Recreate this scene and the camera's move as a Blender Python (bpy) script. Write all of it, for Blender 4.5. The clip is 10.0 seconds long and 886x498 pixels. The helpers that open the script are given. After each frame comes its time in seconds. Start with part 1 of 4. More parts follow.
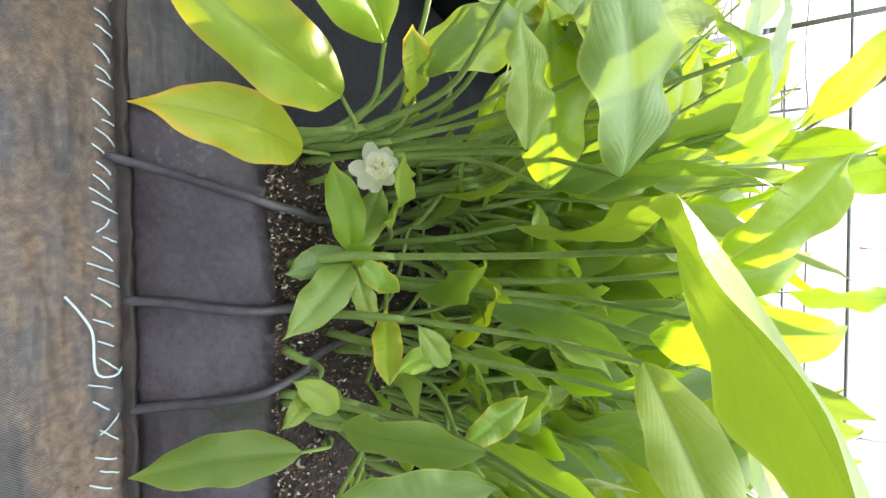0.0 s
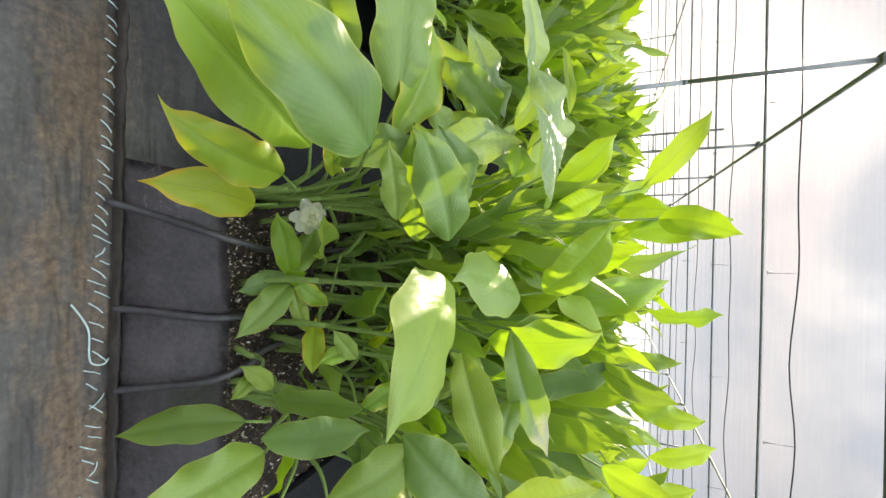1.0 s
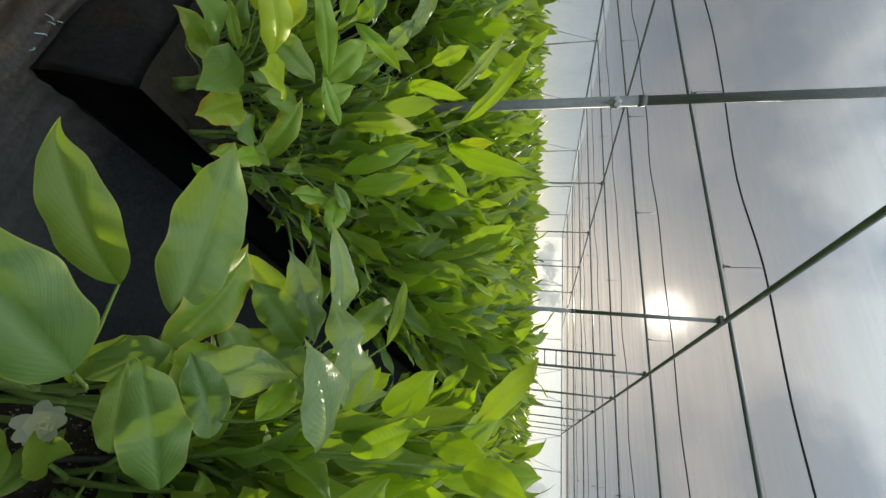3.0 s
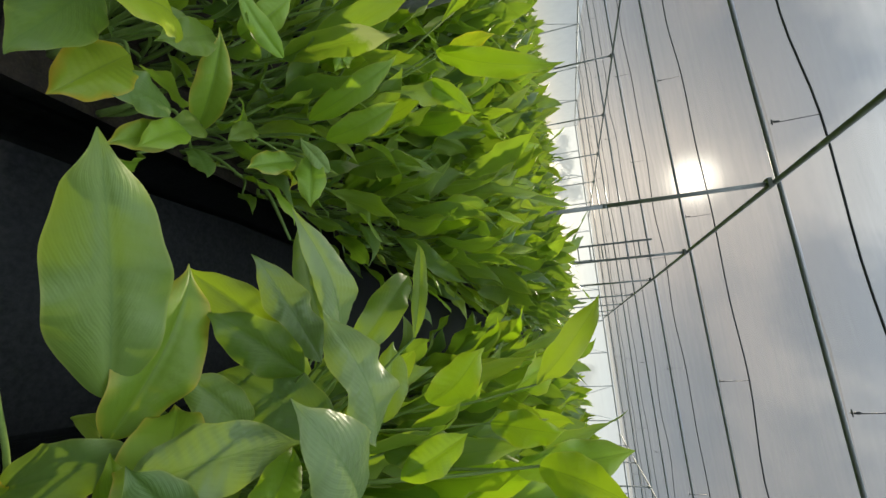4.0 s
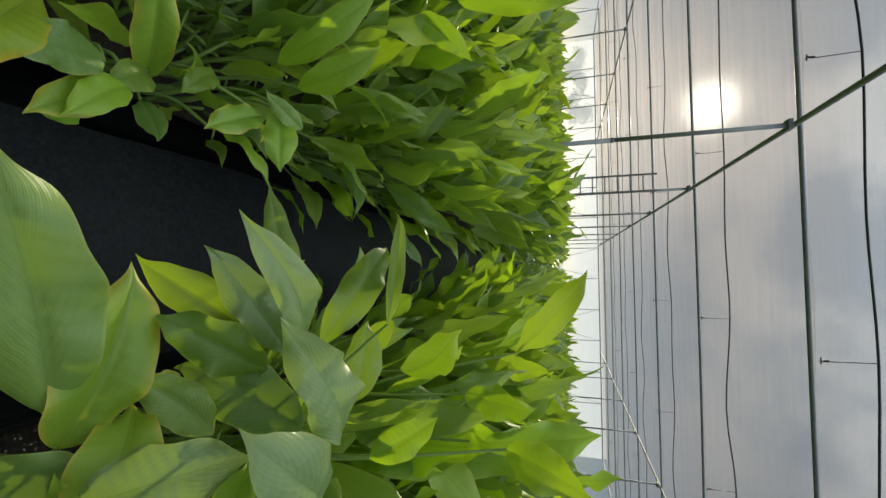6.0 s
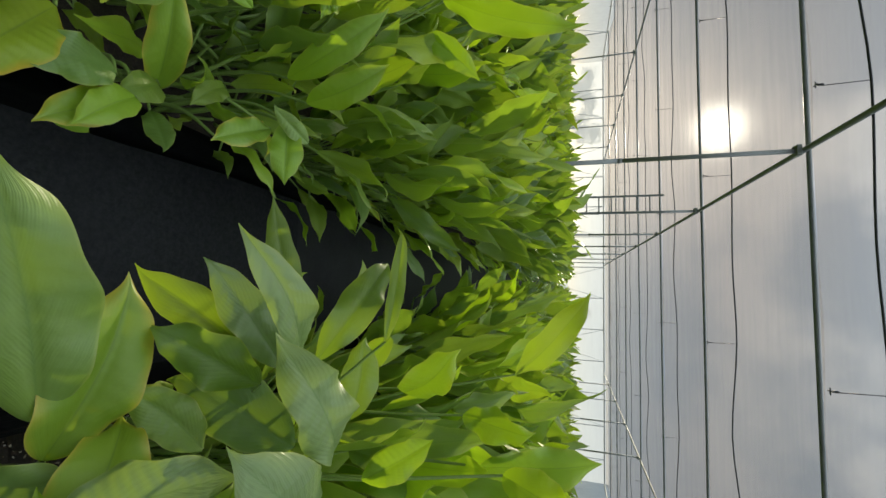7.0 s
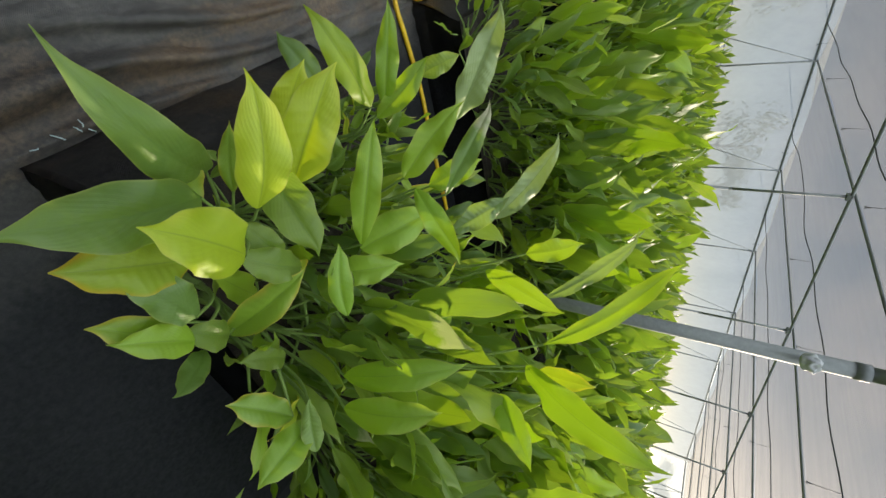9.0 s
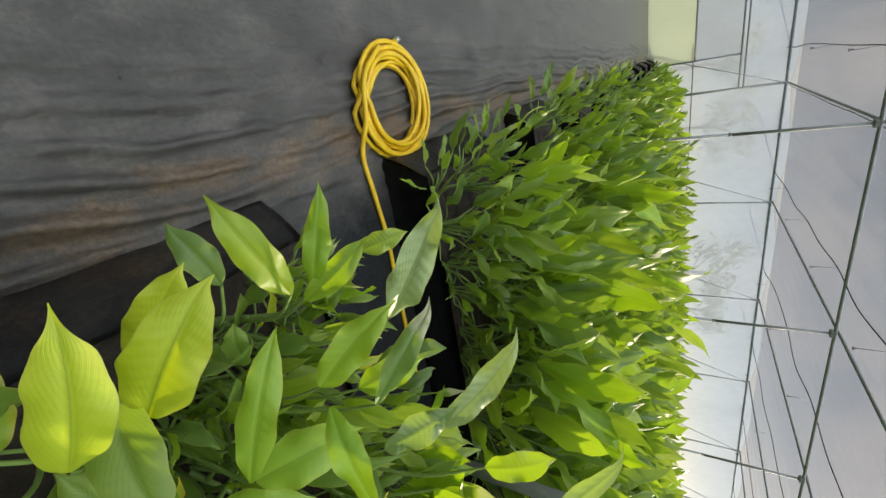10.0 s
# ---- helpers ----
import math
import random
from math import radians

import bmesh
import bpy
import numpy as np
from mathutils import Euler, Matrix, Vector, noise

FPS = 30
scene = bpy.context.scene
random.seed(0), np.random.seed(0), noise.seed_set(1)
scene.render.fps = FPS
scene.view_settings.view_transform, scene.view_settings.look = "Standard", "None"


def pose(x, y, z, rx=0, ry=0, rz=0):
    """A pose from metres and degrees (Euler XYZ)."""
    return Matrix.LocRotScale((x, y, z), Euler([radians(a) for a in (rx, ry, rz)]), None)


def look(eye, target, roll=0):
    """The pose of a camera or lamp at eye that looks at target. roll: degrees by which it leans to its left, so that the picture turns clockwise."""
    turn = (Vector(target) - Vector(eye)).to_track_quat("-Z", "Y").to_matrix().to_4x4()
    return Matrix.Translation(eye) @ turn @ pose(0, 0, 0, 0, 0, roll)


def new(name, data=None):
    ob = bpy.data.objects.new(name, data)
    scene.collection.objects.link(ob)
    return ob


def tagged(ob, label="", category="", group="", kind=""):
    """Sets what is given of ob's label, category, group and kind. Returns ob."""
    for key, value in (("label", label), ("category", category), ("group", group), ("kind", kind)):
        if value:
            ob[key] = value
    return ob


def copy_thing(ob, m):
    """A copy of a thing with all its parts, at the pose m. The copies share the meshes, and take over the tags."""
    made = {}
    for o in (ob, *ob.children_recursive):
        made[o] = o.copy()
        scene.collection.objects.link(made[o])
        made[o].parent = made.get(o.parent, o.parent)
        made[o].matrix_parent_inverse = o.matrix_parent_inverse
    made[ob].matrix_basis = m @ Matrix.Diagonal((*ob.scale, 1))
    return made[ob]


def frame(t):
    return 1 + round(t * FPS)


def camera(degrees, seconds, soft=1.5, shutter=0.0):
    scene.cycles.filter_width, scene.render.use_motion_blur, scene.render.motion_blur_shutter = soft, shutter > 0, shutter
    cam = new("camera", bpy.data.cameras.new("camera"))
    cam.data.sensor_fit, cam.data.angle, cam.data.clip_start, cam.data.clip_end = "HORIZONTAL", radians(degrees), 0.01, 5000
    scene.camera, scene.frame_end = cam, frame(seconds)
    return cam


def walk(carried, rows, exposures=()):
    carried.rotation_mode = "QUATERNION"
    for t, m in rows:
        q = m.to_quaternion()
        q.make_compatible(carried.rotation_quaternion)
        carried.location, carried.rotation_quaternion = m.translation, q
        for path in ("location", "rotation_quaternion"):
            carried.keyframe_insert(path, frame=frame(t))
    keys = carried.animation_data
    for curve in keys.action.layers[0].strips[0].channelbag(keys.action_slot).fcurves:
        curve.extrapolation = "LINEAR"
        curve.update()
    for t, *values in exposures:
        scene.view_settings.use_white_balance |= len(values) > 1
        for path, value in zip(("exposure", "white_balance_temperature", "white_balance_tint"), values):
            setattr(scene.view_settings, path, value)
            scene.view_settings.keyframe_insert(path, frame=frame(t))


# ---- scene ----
cam = camera(94.8, 10.0)
PATH = [
    (0, (-0.014, 0.009, 0.943), (0.055, 1.794, 0.043), 90.1),
    (0.5, (-0.077, -0.112, 0.968), (-0.031, 1.713, 0.152), 90.8),
    (1, (-0.072, -0.239, 1.227), (-0.061, 1.619, 0.487), 91.1),
    (1.5, (-0.039, -0.361, 1.479), (-0.096, 1.553, 0.9), 92.1),
    (2, (-0.088, -0.389, 1.559), (-0.415, 1.534, 1.116), 93.2),
    (2.5, (-0.147, -0.295, 1.575), (-0.889, 1.52, 1.179), 94.7),
    (2.7, (-0.167, -0.255, 1.569), (-1.062, 1.486, 1.161), 94.7),
    (3.8, (-0.426, 0.068, 1.527), (-0.98, 1.917, 1.001), 83.2),
    (4, (-0.457, 0.1, 1.488), (-0.945, 1.963, 0.948), 83.0),
    (4.5, (-0.499, 0.209, 1.464), (-0.878, 2.087, 0.892), 83.0),
    (5, (-0.524, 0.205, 1.495), (-0.741, 2.122, 0.966), 85.7),
    (5.5, (-0.609, 0.177, 1.524), (-0.732, 2.111, 1.031), 87.2),
    (5.7, (-0.631, 0.164, 1.526), (-0.745, 2.091, 1.001), 87.9),
    (6.8, (-0.626, 0.179, 1.532), (-0.689, 2.083, 0.923), 90.6),
    (7, (-0.64, 0.177, 1.534), (-0.805, 2.082, 0.946), 90.2),
    (7.5, (-0.711, 0.181, 1.548), (-1.383, 1.96, 0.929), 95.0),
    (8, (-0.737, 0.207, 1.548), (-1.742, 1.733, 0.736), 105.8),
    (8.5, (-0.731, 0.204, 1.551), (-1.894, 1.547, 0.632), 105.4),
    (9, (-0.849, 0.214, 1.519), (-2.102, 1.405, 0.513), 100.8),
    (9.5, (-1.019, 0.235, 1.5), (-2.328, 1.318, 0.446), 94.9),
    (10, (-1.179, 0.157, 1.493), (-2.745, 0.881, 0.482), 92.9),
]
GAIN = 0.10
EXPOSURE = [(t, GAIN + stops, kelvin, tint) for t, stops, kelvin, tint in (
    (0.0, 1.95, 6600, 15), (0.5, 1.6, 6600, 14), (1.0, 1.27, 6600, 10), (1.5, 1.0, 6500, 7), (2.0, 0.38, 6500, 5), (2.2, 0.22, 6500, 4), (2.5, 0.08, 6400, 4),
    (4.0, 0.03, 6400, 4), (5.5, 0.03, 6400, 4), (7.0, 0.03, 6500, 4), (8.0, 0.12, 6500, 6), (9.0, 0.38, 6600, 6), (10.0, 0.63, 6800, 8))]
walk(cam, [(t, look(eye, target, roll)) for t, eye, target, roll in PATH], EXPOSURE)

# ---- light ----
SUN_AZ, SUN_EL = -19.4, 16.5          # degrees from +y towards +x, degrees above the horizon
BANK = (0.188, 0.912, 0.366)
sun_way = Vector((math.sin(radians(SUN_AZ)) * math.cos(radians(SUN_EL)), math.cos(radians(SUN_AZ)) * math.cos(radians(SUN_EL)), math.sin(radians(SUN_EL))))
world = bpy.data.worlds.new("sky")
scene.world = world
world.use_nodes = True
wn = world.node_tree
sky = wn.nodes.new("ShaderNodeTexSky")
sky.sky_type, sky.sun_disc = "NISHITA", False
sky.sun_elevation, sky.sun_rotation = radians(SUN_EL), radians(SUN_AZ)
sky.air_density, sky.dust_density = 0.5, 0.4
wn.nodes["Background"].inputs["Strength"].default_value = 0.037
# thin broken cloud over the clear sky; unseen zenith brightened to light the plants
cloud_bg = wn.nodes.new("ShaderNodeBackground")
coord = wn.nodes.new("ShaderNodeTexCoord")
split = wn.nodes.new("ShaderNodeSeparateXYZ")
rise = wn.nodes.new("ShaderNodeMapRange")
square = wn.nodes.new("ShaderNodeMath")
square.operation = "POWER"
square.inputs[1].default_value = 3.5
puff = wn.nodes.new("ShaderNodeTexNoise")
puff_ramp = wn.nodes.new("ShaderNodeValToRGB")
both = wn.nodes.new("ShaderNodeAddShader")
rise.inputs[1].default_value, rise.inputs[2].default_value = 0.0, 1.0
rise.inputs[3].default_value, rise.inputs[4].default_value = 0.066, 4.6
puff.inputs["Scale"].default_value, puff.inputs["Detail"].default_value = 4.2, 7.0
puff_ramp.color_ramp.elements[0].position, puff_ramp.color_ramp.elements[0].color = 0.43, (0.46, 0.52, 0.60, 1)
puff_ramp.color_ramp.elements[1].position, puff_ramp.color_ramp.elements[1].color = 0.60, (1.15, 1.12, 1.08, 1)
warmth = wn.nodes.new("ShaderNodeValToRGB")
warmth.color_ramp.elements[0].position, warmth.color_ramp.elements[0].color = 0.22, (1.0, 0.79, 0.62, 1)
warmth.color_ramp.elements[1].position, warmth.color_ramp.elements[1].color = 0.56, (0.80, 0.95, 1.14, 1)
tinted = wn.nodes.new("ShaderNodeMix")
tinted.data_type, tinted.blend_type = "RGBA", "MULTIPLY"
tinted.inputs[0].default_value = 1.0
for a, b in ((split.outputs[2], warmth.inputs[0]), (warmth.outputs["Color"], tinted.inputs[6]), (puff_ramp.outputs["Color"], tinted.inputs[7])):
    wn.links.new(a, b)
# the bright ring of thin cloud round the sun
glare_bg, glare_add = wn.nodes.new("ShaderNodeBackground"), wn.nodes.new("ShaderNodeAddShader")
toward = wn.nodes.new("ShaderNodeVectorMath")
toward.operation = "DOT_PRODUCT"
toward.inputs[1].default_value = sun_way
glare_bg.inputs["Color"].default_value = (1.0, 0.95, 0.87, 1)
rings = []
for power, amount in ((1500.0, 3.2), (160.0, 0.06)):
    top, raised, scaled = (wn.nodes.new("ShaderNodeMath") for _ in range(3))
    top.operation, raised.operation, scaled.operation = "MAXIMUM", "POWER", "MULTIPLY"
    top.inputs[1].default_value, raised.inputs[1].default_value, scaled.inputs[1].default_value = 0.0, power, amount
    wn.links.new(toward.outputs["Value"], top.inputs[0])
    wn.links.new(top.outputs[0], raised.inputs[0])
    wn.links.new(raised.outputs[0], scaled.inputs[0])
    rings.append(scaled)
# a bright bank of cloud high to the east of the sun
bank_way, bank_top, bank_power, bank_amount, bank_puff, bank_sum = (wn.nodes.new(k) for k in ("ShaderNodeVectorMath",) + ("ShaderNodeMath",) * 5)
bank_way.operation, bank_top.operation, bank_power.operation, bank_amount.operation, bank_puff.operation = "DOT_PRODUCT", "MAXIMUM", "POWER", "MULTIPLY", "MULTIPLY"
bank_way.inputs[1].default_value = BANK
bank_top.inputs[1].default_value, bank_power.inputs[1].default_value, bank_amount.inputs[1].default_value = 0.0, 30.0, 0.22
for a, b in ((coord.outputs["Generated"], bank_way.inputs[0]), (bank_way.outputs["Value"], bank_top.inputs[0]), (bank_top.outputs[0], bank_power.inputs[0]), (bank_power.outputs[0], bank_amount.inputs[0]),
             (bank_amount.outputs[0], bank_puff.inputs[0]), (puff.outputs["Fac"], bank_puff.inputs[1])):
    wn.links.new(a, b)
ring_sum = wn.nodes.new("ShaderNodeMath")
wn.links.new(rings[0].outputs[0], ring_sum.inputs[0])
wn.links.new(rings[1].outputs[0], ring_sum.inputs[1])
wn.links.new(coord.outputs["Generated"], toward.inputs[0])
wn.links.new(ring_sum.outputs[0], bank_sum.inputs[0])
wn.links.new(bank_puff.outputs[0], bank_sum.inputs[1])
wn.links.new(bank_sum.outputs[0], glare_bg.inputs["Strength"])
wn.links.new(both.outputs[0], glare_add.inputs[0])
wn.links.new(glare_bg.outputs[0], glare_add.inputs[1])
for a, b in ((coord.outputs["Generated"], split.inputs[0]), (split.outputs[2], square.inputs[0]), (square.outputs[0], rise.inputs[0]), (coord.outputs["Generated"], puff.inputs["Vector"]), (puff.outputs["Fac"], puff_ramp.inputs[0]),
             (tinted.outputs[2], cloud_bg.inputs["Color"]), (rise.outputs[0], cloud_bg.inputs["Strength"]), (sky.outputs["Color"], wn.nodes["Background"].inputs["Color"]),
             (wn.nodes["Background"].outputs[0], both.inputs[0]), (cloud_bg.outputs[0], both.inputs[1]), (glare_add.outputs[0], wn.nodes["World Output"].inputs[0])):
    wn.links.new(a, b)
sun_data = bpy.data.lights.new("sun", "SUN")
sun_data.energy, sun_data.angle, sun_data.color = 5.0, radians(0.6), (1.0, 0.93, 0.82)
sun = new("sun", sun_data)
sun.matrix_world = look(sun_way * 60, (0, 0, 0))


# ---- materials ----
class Nodes:
    """A node material under construction."""

    def __init__(self, name):
        self.mat = bpy.data.materials.new(name)
        self.mat.use_nodes = True
        self.tree = self.mat.node_tree
        self.tree.nodes.clear()
        self.out = self.add("ShaderNodeOutputMaterial")

    def add(self, kind, **values):
        node = self.tree.nodes.new(kind)
        for key, value in values.items():
            self.put(node, key, value)
        return node

    def put(self, node, key, value):
        slot = node.inputs[int(key[1:]) if key[0] == "i" and key[1:].isdigit() else key.replace("_", " ")]
        if isinstance(value, bpy.types.NodeSocket):
            self.tree.links.new(value, slot)
        else:
            slot.default_value = value

    def coord(self, kind="Object", scale=(1, 1, 1)):
        c = self.add("ShaderNodeTexCoord")
        m = self.add("ShaderNodeMapping", Vector=c.outputs[kind], Scale=scale)
        return m.outputs[0]

    def place(self, scale=(1, 1, 1)):
        c = self.add("ShaderNodeNewGeometry")
        m = self.add("ShaderNodeMapping", Vector=c.outputs["Position"], Scale=scale)
        return m.outputs[0]

    def noise(self, where, scale, detail=4.0, rough=0.55):
        return self.add("ShaderNodeTexNoise", Vector=where, Scale=scale, Detail=detail, Roughness=rough).outputs["Fac"]

    def ramp(self, fac, stops):
        r = self.add("ShaderNodeValToRGB", Fac=fac)
        el = r.color_ramp.elements
        while len(el) < len(stops):
            el.new(0.5)
        for e, (pos, col) in zip(el, stops):
            e.position = pos
            e.color = (*col, 1) if not isinstance(col, float) else (col, col, col, 1)
        return r.outputs["Color"]

    def mix(self, fac, a, b):
        m = self.tree.nodes.new("ShaderNodeMix")
        m.data_type = "RGBA"
        for slot, value in ((m.inputs[0], fac), (m.inputs[6], a), (m.inputs[7], b)):
            if isinstance(value, bpy.types.NodeSocket):
                self.tree.links.new(value, slot)
            else:
                slot.default_value = value if not isinstance(value, tuple) else (*value, 1)[:4]
        return m.outputs[2]

    def math(self, op, a, b=0.0, c=0.0):
        m = self.tree.nodes.new("ShaderNodeMath")
        m.operation = op
        for slot, value in zip(m.inputs, (a, b, c)):
            if isinstance(value, bpy.types.NodeSocket):
                self.tree.links.new(value, slot)
            else:
                slot.default_value = value
        return m.outputs[0]

    def bump(self, height, strength=0.3, distance=0.01):
        return self.add("ShaderNodeBump", Height=height, Strength=strength, Distance=distance).outputs[0]

    def surface(self, **values):
        b = self.add("ShaderNodeBsdfPrincipled", **values)
        self.tree.links.new(b.outputs[0], self.out.inputs[0])
        return self.mat

    def shader(self, socket):
        self.tree.links.new(socket, self.out.inputs[0])
        return self.mat


def plain_material(name, dark, light, scale=12.0, rough=0.5, metal=0.0, bump=0.15, shine=0.5):
    n = Nodes(name)
    w = n.place()
    f = n.math("ADD", n.math("MULTIPLY", n.noise(w, scale), 0.6), n.math("MULTIPLY", n.noise(w, scale * 9), 0.4))
    col = n.ramp(f, [(0.3, dark), (0.7, light)])
    return n.surface(Base_Color=col, Roughness=n.add("ShaderNodeMapRange", Value=f, i3=rough - 0.1, i4=rough + 0.12).outputs[0], Metallic=metal, Specular_IOR_Level=shine, Normal=n.bump(f, bump, 0.004))


def leaf_material(name, stops, edge, edge_amount, glow, scorch=0.0, stuff=False, pleat=1.0):
    """A turmeric leaf: pleated side veins, pale midrib, edges that yellow, light that comes through."""
    n = Nodes(name)
    uv = n.add("ShaderNodeTexCoord").outputs["UV"]
    sep = n.add("ShaderNodeSeparateXYZ", Vector=uv)
    u, v = sep.outputs[0], sep.outputs[1]
    off = n.math("ABSOLUTE", n.math("MULTIPLY_ADD", u, 2.0, -1.0))
    rnd = n.add("ShaderNodeNewGeometry").outputs["Random Per Island"] if stuff else n.add("ShaderNodeObjectInfo").outputs["Random"]
    w = n.place()
    blotch = n.noise(w, 9.0, 3.0)
    tone = n.math("ADD", n.math("MULTIPLY", rnd, 0.68), n.math("MULTIPLY", blotch, 0.36))
    col = n.ramp(tone, stops)
    phase = n.math("SUBTRACT", n.math("MULTIPLY", v, 13.0), n.math("MULTIPLY", off, 6.0))
    wobble = n.math("MULTIPLY", n.noise(w, 17.0, 3.0), 0.9)
    vein = n.math("SINE", n.math("MULTIPLY", n.math("ADD", phase, wobble), 6.2832))
    fine = n.math("SINE", n.math("MULTIPLY", n.math("ADD", phase, wobble), 17.1))
    vein = n.math("ADD", n.math("MULTIPLY", vein, 0.7), n.math("MULTIPLY", fine, 0.3))
    relief = n.math("MULTIPLY", vein, n.math("MAXIMUM", n.math("MULTIPLY_ADD", n.noise(w, 11.0, 4.0), 3.4, -1.25), 0.05))
    shade = n.math("MULTIPLY_ADD", relief, 0.020 * pleat, 0.985)
    hsv = n.add("ShaderNodeHueSaturation", Color=col, Value=shade)
    rib = n.add("ShaderNodeMapRange", Value=off, i1=0.0, i2=0.045, i3=1.0, i4=0.0).outputs[0]
    col = n.mix(n.math("MULTIPLY", rib, 0.45), hsv.outputs[0], (0.10, 0.20, 0.035))
    # yellowing from the margin and the tip inwards
    rim = n.math("ADD", n.math("POWER", off, 2.5), n.math("MULTIPLY", n.math("POWER", v, 5.0), 0.8))
    rim = n.math("ADD", rim, n.math("MULTIPLY_ADD", n.noise(w, 14.0, 4.0), 1.4, -0.8))
    rim = n.add("ShaderNodeMapRange", Value=rim, i1=0.35, i2=1.1, i3=0.0, i4=edge_amount).outputs[0]
    col = n.mix(rim, col, edge)
    margin = n.add("ShaderNodeMapRange", Value=off, i1=0.93, i2=0.99, i3=0.0, i4=0.5).outputs[0]
    col = n.mix(margin, col, (0.62, 0.44, 0.10) if edge_amount > 0.5 else (0.40, 0.44, 0.10))
    specks = n.add("ShaderNodeMapRange", Value=n.noise(w, 160.0, 2.0), i1=0.72, i2=0.78, i3=0.0, i4=0.25).outputs[0]
    col = n.mix(specks, col, (0.20, 0.17, 0.05))
    if scorch:
        dry = n.math("ADD", n.math("MULTIPLY", v, 0.9), n.math("MULTIPLY", n.noise(w, 11.0, 5.0), 0.6))
        dry = n.add("ShaderNodeMapRange", Value=dry, i1=1.05 - scorch, i2=1.13 - scorch, i3=0.0, i4=0.65).outputs[0]
        col = n.mix(dry, col, (0.56, 0.49, 0.36))
    normal = n.bump(n.math("ADD", n.math("MULTIPLY", relief, 0.14 * pleat), n.math("MULTIPLY", n.noise(w, 26.0, 3.0), 2.0)), 0.4, 0.0018)
    rough = n.add("ShaderNodeMapRange", Value=n.noise(w, 40.0, 3.0), i3=0.34 if pleat < 3.5 else 0.28, i4=0.52 if pleat < 3.5 else 0.42).outputs[0]
    body = n.add("ShaderNodeBsdfPrincipled", Base_Color=col, Roughness=rough, Specular_IOR_Level=0.55, Normal=normal)
    through_col = n.add("ShaderNodeHueSaturation", Color=n.mix(0.48, col, glow), Saturation=1.03, Value=1.25).outputs[0]
    lit = n.add("ShaderNodeBsdfTranslucent", Color=through_col, Normal=normal)
    thin = n.add("ShaderNodeMapRange", Value=n.math("FRACT", n.math("MULTIPLY", rnd, 7.31)), i3=0.22, i4=0.56).outputs[0]
    m = n.add("ShaderNodeMixShader", Fac=thin, i1=body.outputs[0], i2=lit.outputs[0])
    return n.shader(m.outputs[0])


GREENS = [(0.0, (0.088, 0.160, 0.042)), (0.3, (0.146, 0.240, 0.050)), (0.65, (0.222, 0.318, 0.046)), (1.0, (0.32, 0.40, 0.042))]
LIMES = [(0.0, (0.21, 0.38, 0.030)), (1.0, (0.36, 0.49, 0.038))]
GLOW = (0.35, 0.52, 0.015)
leaf_green = leaf_material("leaf_green", GREENS, (0.42, 0.40, 0.05), 0.12, GLOW, pleat=2.0)
# pleated leaf: the pale sheen of reflected sky is mixed into its base colour
leaf_pleated_sheen = leaf_material("leaf_pleated_sheen", [(0.0, (0.17, 0.25, 0.10)), (0.5, (0.25, 0.34, 0.13)), (1.0, (0.34, 0.42, 0.16))], (0.42, 0.40, 0.05), 0.12, GLOW, pleat=4.0)
leaf_lime = leaf_material("leaf_lime", LIMES, (0.55, 0.50, 0.05), 0.22, GLOW, pleat=1.3)
# brighter yellow-green for leaves in the sun: the sunlight is in the colour
leaf_sunlit = leaf_material("leaf_sunlit_yellow_green", [(0.0, (0.40, 0.54, 0.028)), (1.0, (0.54, 0.61, 0.040))], (0.66, 0.58, 0.06), 0.3, (0.60, 0.66, 0.02), pleat=1.3)
leaf_yellow = leaf_material("leaf_yellow", [(0.0, (0.30, 0.44, 0.030)), (1.0, (0.44, 0.52, 0.040))], (0.80, 0.50, 0.04), 0.85, (0.54, 0.60, 0.02))
leaf_edge = leaf_material("leaf_yellow_edge", [(0.0, (0.16, 0.30, 0.028)), (1.0, (0.30, 0.42, 0.036))], (0.56, 0.47, 0.05), 0.75, (0.46, 0.50, 0.015))
leaf_dry = leaf_material("leaf_dry_tip", GREENS, (0.42, 0.40, 0.05), 0.25, GLOW, scorch=0.10)
leaf_stuff = leaf_material("leaf_canopy", [(0.08, (0.062, 0.115, 0.042)), (0.4, (0.135, 0.225, 0.058)), (0.75, (0.235, 0.335, 0.052)), (0.86, (0.31, 0.39, 0.050)), (0.93, (0.42, 0.44, 0.05))], (0.45, 0.42, 0.05), 0.2, GLOW, stuff=True)
stem_mat = plain_material("leaf_stalk", (0.15, 0.24, 0.05), (0.28, 0.38, 0.10), 20.0, 0.45)


